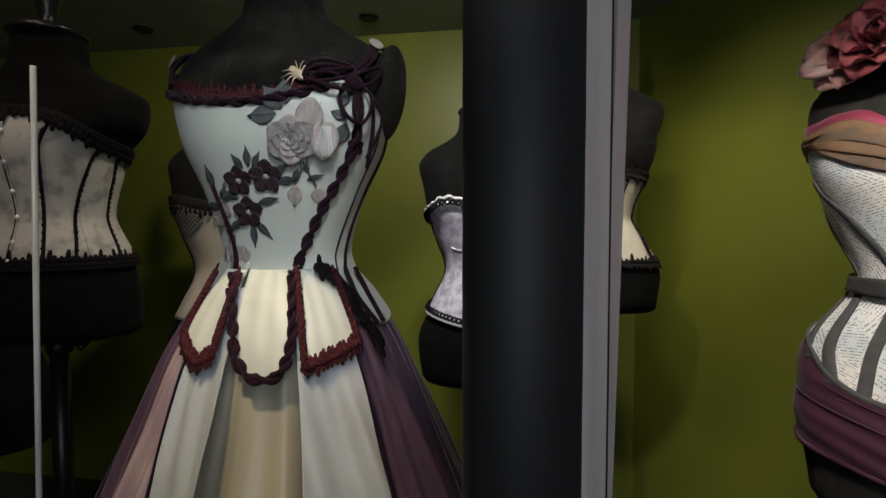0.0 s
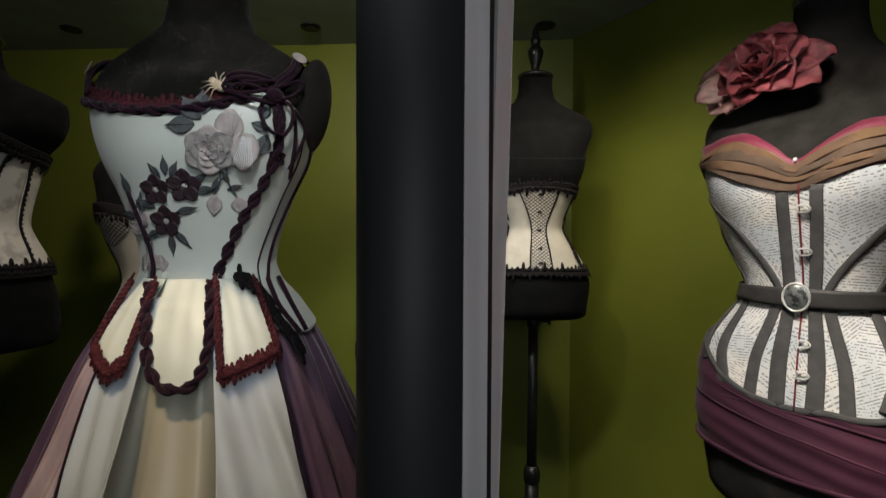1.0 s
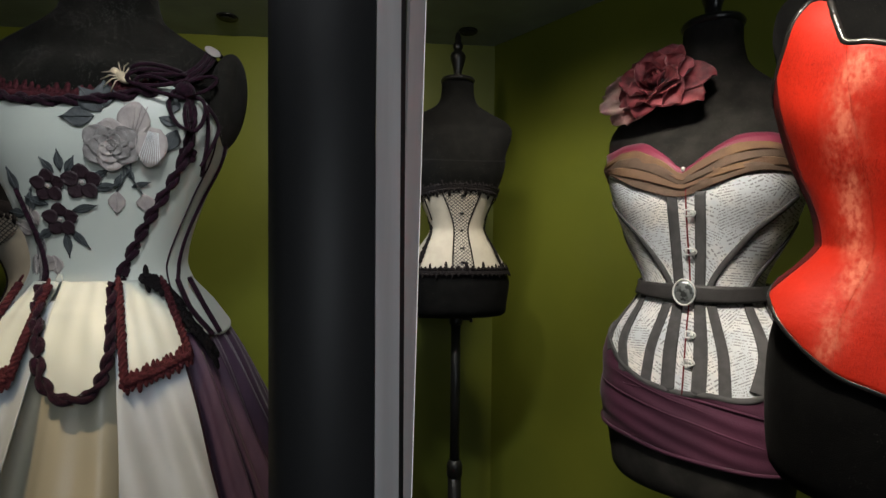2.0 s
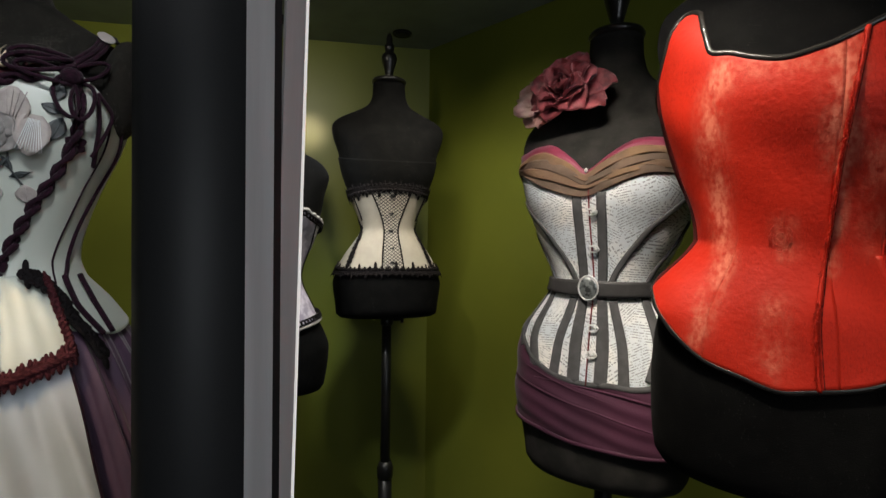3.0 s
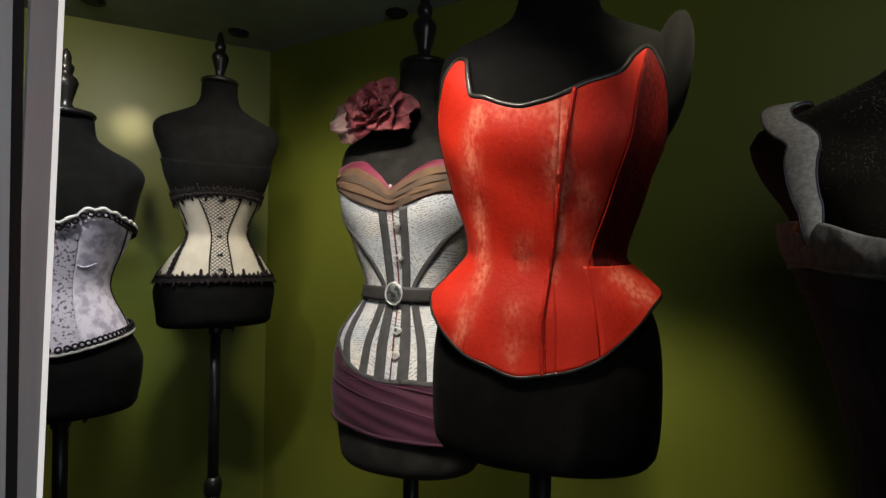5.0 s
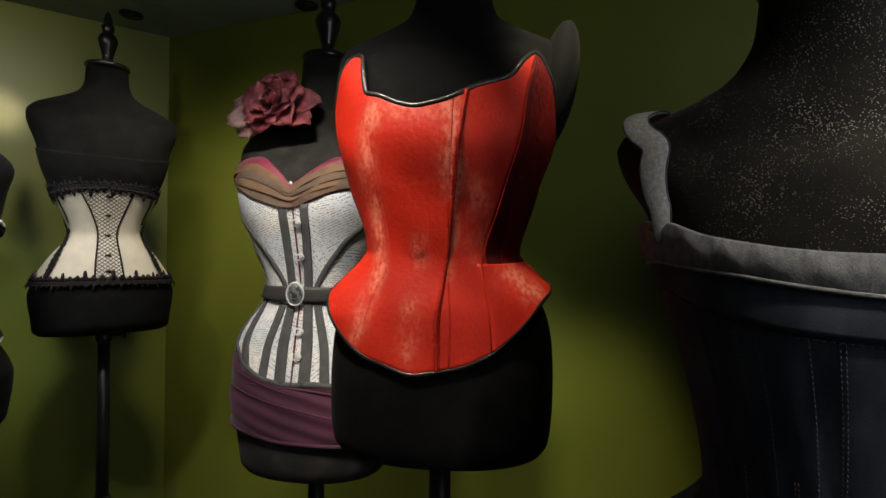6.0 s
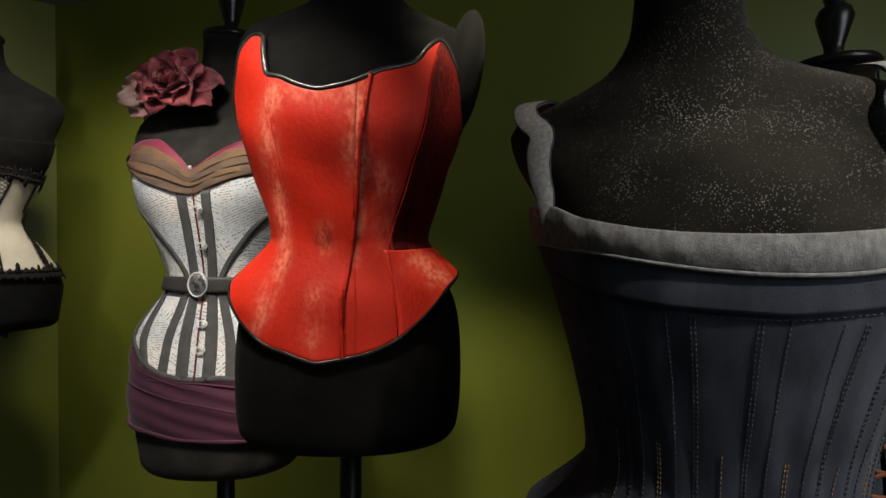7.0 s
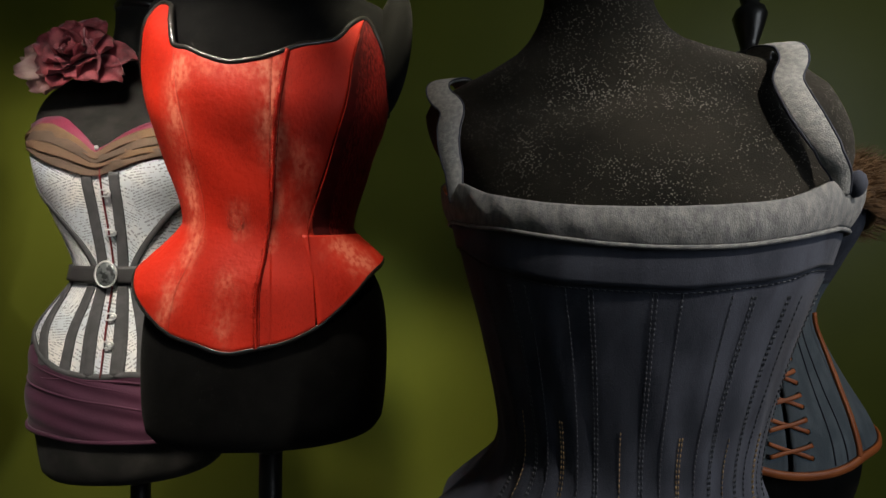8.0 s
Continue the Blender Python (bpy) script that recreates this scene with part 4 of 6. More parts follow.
# ---- red fur corset ----
def fur_corset(body, at):
    root = rooted("fur_corset", "bright red pony-fur corset bound in black leather", "corset", *at)
    top = along([(-3.2, 0.13), (-1.7, 0.15), (-1.1, 0.225), (-0.80, 0.27), (-0.66, 0.262), (-0.60, 0.212), (-0.45, 0.204), (-0.3, 0.194), (-0.13, 0.188), (0.0, 0.193), (0.14, 0.203), (0.26, 0.213), (0.44, 0.223), (0.58, 0.235), (0.66, 0.254), (0.78, 0.268), (1.0, 0.246), (1.7, 0.15), (3.2, 0.13)])
    low = along([(-3.2, -0.05), (-1.5, -0.055), (-1.02, -0.088), (-0.78, -0.114), (-0.57, -0.134), (-0.34, -0.144), (-0.11, -0.154), (0.02, -0.149), (0.21, -0.141), (0.44, -0.124), (0.61, -0.106), (0.85, -0.081), (1.41, -0.058), (3.2, -0.05)])
    flare = lambda t, h: 0.004 + 0.020 * np.clip(-h / 0.075, 0, 1.2) * np.clip((np.abs(t) - 0.5) / 0.7, 0, 1)
    wave = lambda t, h: flare(t, h) + 0.0012 * np.sin(h * 60 + 3 * t) * np.cos(4 * t)
    for a, b, m, lab in ((-3.14, -1.25, SHADED_RED, "red side panel with shade put into its colour"), (-1.25, -0.58, RED, ""), (-0.58, 0.10, RED, "")):
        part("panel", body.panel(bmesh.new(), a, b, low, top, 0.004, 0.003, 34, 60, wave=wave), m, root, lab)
    edge = curve_of([(0, 0.40), (0.15, 0.42), (0.32, 0.49), (0.52, 0.61), (0.75, 0.70), (1, 0.78)])
    part("panel", body.panel(bmesh.new(), 0.10, edge, low, top, 0.004, 0.003, 34, 60, wave=wave), RED, root)
    side = curve_of([(0, 0.49), (0.3, 0.61), (0.65, 0.70), (1, 0.78)])
    part("panel", body.panel(bmesh.new(), side, math.pi, lambda t: -0.018 + 0 * t, top, 0.0035, 0.003, 60, 40, wave=wave), SHADED_RED, root, "red side panel with shade put into its colour")
    part("hip_panel", body.panel(bmesh.new(), 0.42, math.pi, low, lambda t: -0.014 + 0 * t, 0.0045, 0.003, 60, 24, wave=wave), RED, root, "flared red fur hip panel")
    class Flared:
        waist, lo, hi = body.waist, body.lo, body.hi
        def at(self, th, h, off=0.0):
            return body.at(th, h, off + wave(np.asarray(th, float), np.asarray(h, float)))
        def line(self, pairs, off=0.008, n=60):
            return Body.line(self, pairs, off, n)
        def seat(self, th, h, off=0.0):
            return Body.seat(self, th, h, off)
    fb = Flared()
    for o in list(root.children):
        set_wear_sheen(o, body.waist)
    blades("side_fur", fb, 0.80, 2.0, -0.015, lambda t: top(t) - 0.006, 9000, 0.0080, 0.0006, SHADED_HAIR, root, 0.0035, 8, 0.16, 1.0, 0.22)
    set_wear_sheen(blades("hip_fur", fb, 0.46, 1.7, lambda t: low(t) + 0.010, lambda t: -0.020 + 0 * t, 12000, 0.0060, 0.0004, RED_HAIR, root, 0.004, 4, 0.14, 1.0, 0.22), body.waist)
    set_wear_sheen(blades("fur", fb, -1.15, 0.56, lambda t: low(t) + 0.010, lambda t: top(t) - 0.006, 56000, 0.0060, 0.0004, RED_HAIR, root, 0.0035, 3, 0.14, 1.0, 0.22), body.waist)
    for pr in ([(0.19, 0.206), (0.14, 0.14), (0.12, 0.083), (0.10, 0.015), (0.04, -0.046), (0.01, -0.089), (0.02, -0.149)], [(0.76, 0.242), (0.70, 0.158), (0.63, 0.07), (0.54, 0.009), (0.48, -0.016), (0.40, -0.089), (0.40, -0.126)]):
        bm = bmesh.new()
        c = fb.line(pr, 0.0052, 110)
        rnd = np.random.default_rng(5)
        big = 0.0014 if pr[0][0] == 0.19 else 0.0004
        tube(bm, c, list(big + big * rnd.uniform(0, 1, 110)), 6)
        seam = part("seam", bm, RED, root, "raised fur seam")
        if big > 0.001:
            rr = np.random.default_rng(6)
            bm = bmesh.new()
            for q in rr.integers(2, 108, 420):
                p = Vector(c[q])
                d = Vector((rr.uniform(-1, 0.4), rr.uniform(-1.0, -0.3), rr.uniform(-1.2, 0.1))).normalized()
                tube(bm, [p, p + d * 0.004 + Vector((0, 0, -0.001)), p + d * 0.0065 + Vector((0, 0, -0.003))], [0.0004, 0.0003, 0.0001], 3)
            tagged(part("tuft", bm, RED_HAIR, seam, "fuzzy hair along the seam"), kind="stuff")
            bm = bmesh.new()
            tube(bm, fb.line([(a + 0.02, h) for a, h in pr], 0.0034, 80), 0.0009, 5)
            part("seam_tape", bm, SHADED_RED, root, "dark red seam tape")
    th = np.linspace(-1.5, 1.6, 160)
    piping("neck_binding", fb, list(zip(th, top(th))), 0.0040, LEATHER_EDGE, root, 0.002, 220, "black leather neck binding")
    th = np.linspace(-3.0, 3.0, 160)
    piping("hem_binding", fb, list(zip(th, low(th))), 0.0038, LEATHER_EDGE, root, 0.001, 220, "black leather hem binding")
    bm = bmesh.new()
    m = fb.seat(-0.2, 0.005, 0.0035)
    rr = np.random.default_rng(12)
    for k in range(70):
        a, q = rr.uniform(0, 6.28), rr.uniform(0.002, 0.012)
        p = [Vector((q * math.cos(a + d), 1.4 * q * math.sin(a + d), 0.0008 + 0.0010 * e)) for d, e in ((0, 0), (0.5, 1.0), (1.0, 0.6))]
        tube(bm, [m @ v for v in p], [0.0003, 0.0003, 0.0001], 4)
    set_wear_sheen(tagged(part("whorl", bm, RED_HAIR, root, "small pale whorl in the fur"), kind="stuff"), body.waist)
    return root


fur_corset(form_r, AT_R)


# ---- cream corset with black lace ----
def clasp_row(body, root, hs, th=0.02, off=0.010, r=0.0042, material=None):
    for h in hs:
        bm = bmesh.new()
        m = body.seat(th, h, off)
        oval(bm, m, r, r, r * 0.7, 10, 6)
        tube(bm, [m @ Vector((-r * 2.2, 0, -0.001)), m @ Vector((0, 0, 0.001))], r * 0.5, 6)
        part("clasp", bm, material or BLACK_METAL, root)


def cream_corset(body, at):
    root = rooted("lace_corset", "cream underbust corset with black lace edges and net front", "corset", *at)
    top = along([(-3.2, 0.09), (-1.2, 0.105), (0, 0.120), (1.2, 0.108), (3.2, 0.09)])
    low = along([(-3.2, -0.12), (-1.2, -0.126), (0, -0.122), (1.2, -0.126), (3.2, -0.12)])
    sl, sr = curve_of([(0, -0.14), (0.45, -0.20), (1, -0.46)]), curve_of([(0, 0.19), (0.45, 0.20), (1, 0.44)])
    part("panel", body.panel(bmesh.new(), -math.pi, sl, low, top, 0.006, 0.003, 60, 30), CREAM, root)
    part("front_panel", body.panel(bmesh.new(), sl, sr, low, top, 0.007, 0.003, 24, 30), NET, root, "black diamond net over cream")
    part("panel", body.panel(bmesh.new(), sr, math.pi, low, top, 0.006, 0.003, 60, 30), CREAM, root)
    for pr in ([(-0.46, 0.115), (-0.30, 0.05), (-0.20, -0.01), (-0.14, -0.12)], [(0.44, 0.115), (0.31, 0.05), (0.20, -0.01), (0.19, -0.12)], [(-1.10, 0.10), (-1.15, 0.03)], [(1.05, 0.10), (1.10, 0.03)]):
        piping("seam", body, pr, 0.0022, BLACK_LACE, root, 0.008, 30)
    for nm, line, sg, sd in (("top_lace", top, -1, 2), ("hem_lace", low, 1, 3)):
        bm = bmesh.new()
        th = np.linspace(-2.2, 2.2, 40)
        lace(bm, body, list(zip(th, line(th) + (0.006 if sg < 0 else -0.004))), 42, 0.015, 0.0095, sg, 3, sd)
        ribbon(bm, body, list(zip(th, line(th) + (0.010 if sg < 0 else -0.008))), 0.016, 0.009, 0.002, 90)
        lace(bm, body, list(zip(th, line(th) + (0.014 if sg < 0 else -0.012))), 46, 0.010, 0.0085, -sg, 3, sd + 5)
        part(nm, bm, BLACK_LACE, root, "black scalloped lace")
    for sgn in (-1, 1):
        bm = bmesh.new()
        lace(bm, body, [(sgn * 1.45, 0.03), (sgn * 1.18, -0.02), (sgn * 0.98, -0.07), (sgn * 0.92, -0.12)], 12, 0.013, 0.009, 1, 5, 9)
        lace(bm, body, [(sgn * 1.45, 0.03), (sgn * 1.18, -0.02), (sgn * 0.98, -0.07), (sgn * 0.92, -0.12)], 12, 0.013, 0.009, -1, 5, 10)
        part("lace_motif", bm, BLACK_LACE, root)
    clasp_row(body, root, (0.103, 0.051, -0.005, -0.060, -0.102))
    band = rooted("bandeau", "black velvet bandeau round the bust above a corset", "bandeau", *at)
    part("cloth", body.panel(bmesh.new(), -math.pi, math.pi, lambda t: 0.125 + 0 * t, lambda t: 0.225 - 0.02 * np.cos(t), 0.004, 0.003, 90, 20), VELVET, band)
    return root


# ---- lavender corset ----
def lavender_corset(body, at, cloth, centre, label):
    root = rooted("brocade_corset", label, "corset", *at)
    top = along([(-3.2, 0.11), (-1.25, 0.153), (-0.86, 0.165), (-0.53, 0.180), (-0.32, 0.178), (0.0, 0.150), (0.17, 0.160), (0.32, 0.178), (0.53, 0.180), (0.86, 0.165), (1.25, 0.153), (3.2, 0.11)])
    low = along([(-3.2, -0.11), (-1.6, -0.112), (-0.72, -0.124), (-0.33, -0.134), (0.0, -0.143), (0.33, -0.134), (0.72, -0.124), (1.6, -0.112), (3.2, -0.11)])
    part("panel", body.panel(bmesh.new(), -math.pi, -0.27, low, top, 0.006, 0.003, 60, 34), cloth, root)
    part("front_panel", body.panel(bmesh.new(), -0.27, 0.27, low, top, 0.0065, 0.003, 24, 34), centre, root, "lace-covered front panel")
    part("panel", body.panel(bmesh.new(), 0.27, math.pi, low, top, 0.006, 0.003, 60, 34), cloth, root)
    for pr in ([(1.10, 0.155), (1.35, 0.05), (1.55, 0.0), (1.40, -0.11)], [(0.66, 0.06), (0.45, 0.052), (0.3, 0.056)]):
        for s in (-1, 1):
            piping("seam", body, [(s * a, h) for a, h in pr], 0.0016, BLACK_LACE if pr[0][0] > 1 else cloth, root, 0.0075, 30)
    th = np.linspace(-2.6, 2.6, 80)
    for nm, f, d in (("top_ruffle", top, 0.003), ("hem_ruffle", low, -0.003)):
        bm = bmesh.new()
        pts = body.line(list(zip(th, f(th) + d)), 0.009, 240)
        pts[:, 2] += 0.0025 * np.sin(np.linspace(0, 170, 240)) * (1 if d > 0 else 0.2)
        tube(bm, pts, 0.0042, 6)
        part(nm, bm, WHITE_TRIM, root, "white gathered edge")
        bm = bmesh.new()
        for i in range(54):
            q = -2.3 + 4.6 * (i + 0.5) / 54
            m = body.seat(q, float(f(q)) - d * 2.6, 0.0135)
            tube(bm, [m @ Vector((0.0060 * math.cos(a), 0.0060 * math.sin(a), 0)) for a in np.linspace(0, 6.283, 9, endpoint=False)], 0.0026, 5, closed=True)
        part("ring_trim", bm, BLACK_LACE, root, "black ring lace trim")
    return root


# ---- damask corset ----
def damask_corset(body, at):
    root = rooted("damask_corset", "grey-cream damask corset with black lace seams", "corset", *at)
    top = along([(-3.2, 0.10), (-1.71, 0.118), (-1.17, 0.128), (-0.79, 0.140), (-0.44, 0.156), (0.0, 0.166), (0.44, 0.156), (0.79, 0.140), (1.17, 0.128), (1.71, 0.118), (3.2, 0.10)])
    low = lambda t: -0.082 + 0 * t
    edges = [-3.1416, -1.55, -1.0, -0.41, 0.02, 0.41, 1.0, 1.55, 3.1416]
    for a, b in zip(edges, edges[1:]):
        part("panel", body.panel(bmesh.new(), a, b, low, top, 0.006, 0.003, 20, 30), PALE_DAMASK, root)
    for s in (-1, 1):
        for pr in ([(0.44, 0.160), (0.43, 0.06), (0.40, -0.08)], [(1.20, 0.128), (0.98, 0.03), (0.80, -0.08)], [(1.55, 0.12), (1.60, 0.02), (1.50, -0.083)]):
            bm = bmesh.new()
            pr = [(s * a, h) for a, h in pr]
            ribbon(bm, body, pr, 0.005, 0.0075, 0.0015)
            lace(bm, body, pr, 22, 0.006, 0.008, 1, 3, 4)
            part("lace_seam", bm, BLACK_LACE, root, "black lace ladder seam")
    for f, sg, sd in ((top, -1, 1), (lambda t: low(t), 1, 2)):
        bm = bmesh.new()
        th = np.linspace(-2.2, 2.2, 40)
        lace(bm, body, list(zip(th, f(th))), 60, 0.012, 0.0095, sg, 3, sd)
        lace(bm, body, list(zip(th, f(th) + 0.006 * -sg)), 60, 0.011, 0.0088, sg, 5, sd + 3)
        ribbon(bm, body, list(zip(th, f(th) + 0.007 * -sg)), 0.015, 0.0085, 0.002, 90)
        part("lace_edge", bm, BLACK_LACE, root, "black lace edge")
    for h in (0.135, 0.089, 0.042, -0.004, -0.048, -0.078):
        bm = bmesh.new()
        oval(bm, body.seat(0.03, h, 0.009), 0.0042, 0.0042, 0.003, 12, 8)
        part("stud", bm, STEEL, root, "steel busk stud")
    piping("busk_line", body, [(0.0, 0.165), (0.0, 0.04), (0.0, -0.08)], 0.0009, BLACK_LACE, root, 0.0068, 20)
    return root


# ---- denim bodice ----
def denim_bodice(body, at):
    root = rooted("denim_bodice", "dark denim stays with faded band, straps and ochre stitching", "bodice", *at)
    top = along([(-3.2, 0.20), (-1.3, 0.232), (-0.83, 0.226), (-0.65, 0.217), (-0.46, 0.211), (-0.19, 0.205), (0.1, 0.203), (0.4, 0.205), (0.65, 0.210), (0.93, 0.224), (1.3, 0.230), (3.2, 0.20)])
    bot = along([(-3.2, 0.17), (-1.02, 0.198), (-0.81, 0.194), (-0.49, 0.189), (-0.19, 0.183), (0.1, 0.179), (0.44, 0.181), (0.71, 0.187), (1.04, 0.195), (3.2, 0.17)])
    st = along([(-3.2, 0.15), (-1.04, 0.176), (-0.67, 0.163), (-0.27, 0.154), (0.22, 0.153), (0.47, 0.157), (0.79, 0.163), (0.98, 0.169), (3.2, 0.15)])
    crease = lambda t, h: 0.0006 * np.sin(26 * t + 30 * h) * np.clip((0.16 - h) / 0.1, 0, 1) + (0.012 + 0.018 * np.clip(-t / 0.9, 0, 1)) * np.clip(-(h - 0.012) / 0.085, 0, 1.3) ** 1.3 * (1 + 0.25 * np.sin(9 * t))
    part("cloth", body.panel(bmesh.new(), -math.pi, math.pi, lambda t: -0.12 + 0 * t, lambda t: bot(t) + 0.006, 0.006, 0.003, 220, 70, wave=crease), DENIM, root)
    part("yoke", body.panel(bmesh.new(), -math.pi, math.pi, st, lambda t: bot(t) + 0.002, 0.0085, 0.003, 160, 10), DENIM, root, "plain yoke strip under the band")
    part("band", body.panel(bmesh.new(), -math.pi, math.pi, bot, top, 0.0100, 0.004, 180, 14, wave=lambda t, h: 0.0030 * np.sin(math.pi * np.clip((h - bot(t)) / (top(t) - bot(t)), 0, 1)) + 0.0005 * np.sin(40 * t + 200 * h)), DENIM_BAND, root, "faded denim top band")
    th = np.linspace(-2.2, 2.2, 140)
    bm = bmesh.new()
    tube(bm, body.line(list(zip(th, bot(th) - 0.001)), 0.0105, 240), 0.0017, 6)
    part("band_piping", bm, DENIM_BAND, root, "pale edge under the band")
    bm = bmesh.new()
    stitches(bm, body.line(list(zip(th, st(th) - 0.003)), 0.0068, 300), 0.0030, 0.0015, 0.0005)
    part("stitching", bm, GREY_STITCH, root)

    class Cloth:
        def at(self, t, h, off=0.0):
            return body.at(t, h, off + crease(np.asarray(t, float), np.asarray(h, float)))
    cl = Cloth()
    rows = []
    for k in range(-7, 12):
        a0 = k * 0.115 + 0.02
        rows.append(([(a0, 0.150), (a0 * 0.97 + 0.004, 0.09), (a0 * 0.96, 0.03), (a0 * 1.05, -0.05), (a0 * 1.2, -0.11)], k))
    for pr, k in rows:
        for d in ((-0.009, 0.009) if k % 2 else (0.0,)):
            s = np.linspace(0, 1, len(pr))
            ft, fh = curve_of([(a, p[0] + d) for a, p in zip(s, pr)]), curve_of([(a, p[1]) for a, p in zip(s, pr)])
            q = np.linspace(0, 1, 90)
            pts = cl.at(ft(q), fh(q), 0.0066)
            bm = bmesh.new()
            stitches(bm, pts[38:] if k % 3 == 0 else pts, 0.0026, 0.0014, 0.00042)
            part("stitching", bm, STITCH if (k % 3 == 0) else GREY_STITCH, root)
    # shoulder straps, standing a little off the form and lying flat towards the front
    across = np.array(body.seat(0.0, 0.2).to_3x3().col[0])
    for pr, w0, w1, lift in (([(-0.92, 0.212), (-0.90, 0.226), (-0.86, 0.248), (-0.79, 0.270), (-0.74, 0.286), (-0.80, 0.301), (-1.05, 0.315), (-1.57, 0.324), (-2.1, 0.314), (-2.45, 0.285)], 0.010, 0.021, 0.001),
                             ([(0.96, 0.214), (0.90, 0.226), (0.79, 0.238), (0.73, 0.251), (0.70, 0.267), (0.72, 0.283), (0.82, 0.300), (1.05, 0.315), (1.57, 0.324), (2.1, 0.314), (2.45, 0.285)], 0.008, 0.0175, 0.002)):
        n = 60
        c = body.line(pr, 0.011, n)
        q = np.linspace(0, 1, n)
        c = c + (body.line(pr, 0.021, n) - c) * (lift * 100 * np.sin(math.pi * np.clip(q * 1.5, 0, 1)))[:, None]
        tg = np.gradient(c, axis=0)
        tg /= np.linalg.norm(tg, axis=1, keepdims=True)
        side = across - tg * (tg @ across)[:, None]
        side /= np.linalg.norm(side, axis=1, keepdims=True)
        nrm = np.cross(side, tg)
        w = np.interp(q, [0, 0.35, 1], [w0, w1, w1])
        k = np.array([-0.5, -0.42, 0, 0.42, 0.5])
        bow = np.array([0, 0.6, 0.8, 0.6, 0]) * 0.0014
        outer = c[:, None] + side[:, None] * (k[None, :, None] * w[:, None, None]) + nrm[:, None] * bow[None, :, None]
        strap = part("strap", grid_shell(bmesh.new(), outer, outer - nrm[:, None] * 0.0026), STRAP, root, "grey denim shoulder strap")
        bm = bmesh.new()
        for d in (-0.5, 0.5):
            tube(bm, c + side * (w * d)[:, None], 0.0008, 5)
        part("edging", bm, DENIM, strap, "dark strap edging")
    bm = bmesh.new()
    m = body.seat(-0.98, 0.224, 0.0125)
    oval(bm, m, 0.0058, 0.0058, 0.0035, 16, 8)
    oval(bm, m @ Matrix.Translation((0, 0, 0.002)), 0.0035, 0.0035, 0.003, 12, 6)
    part("button", bm, BRASS, root, "aged brass button")
    bm = bmesh.new()
    oval(bm, body.seat(1.02, 0.222, 0.0135), 0.006, 0.009, 0.006, 14, 8)
    part("knot", bm, DENIM, root, "dark knotted strap end")
    return root


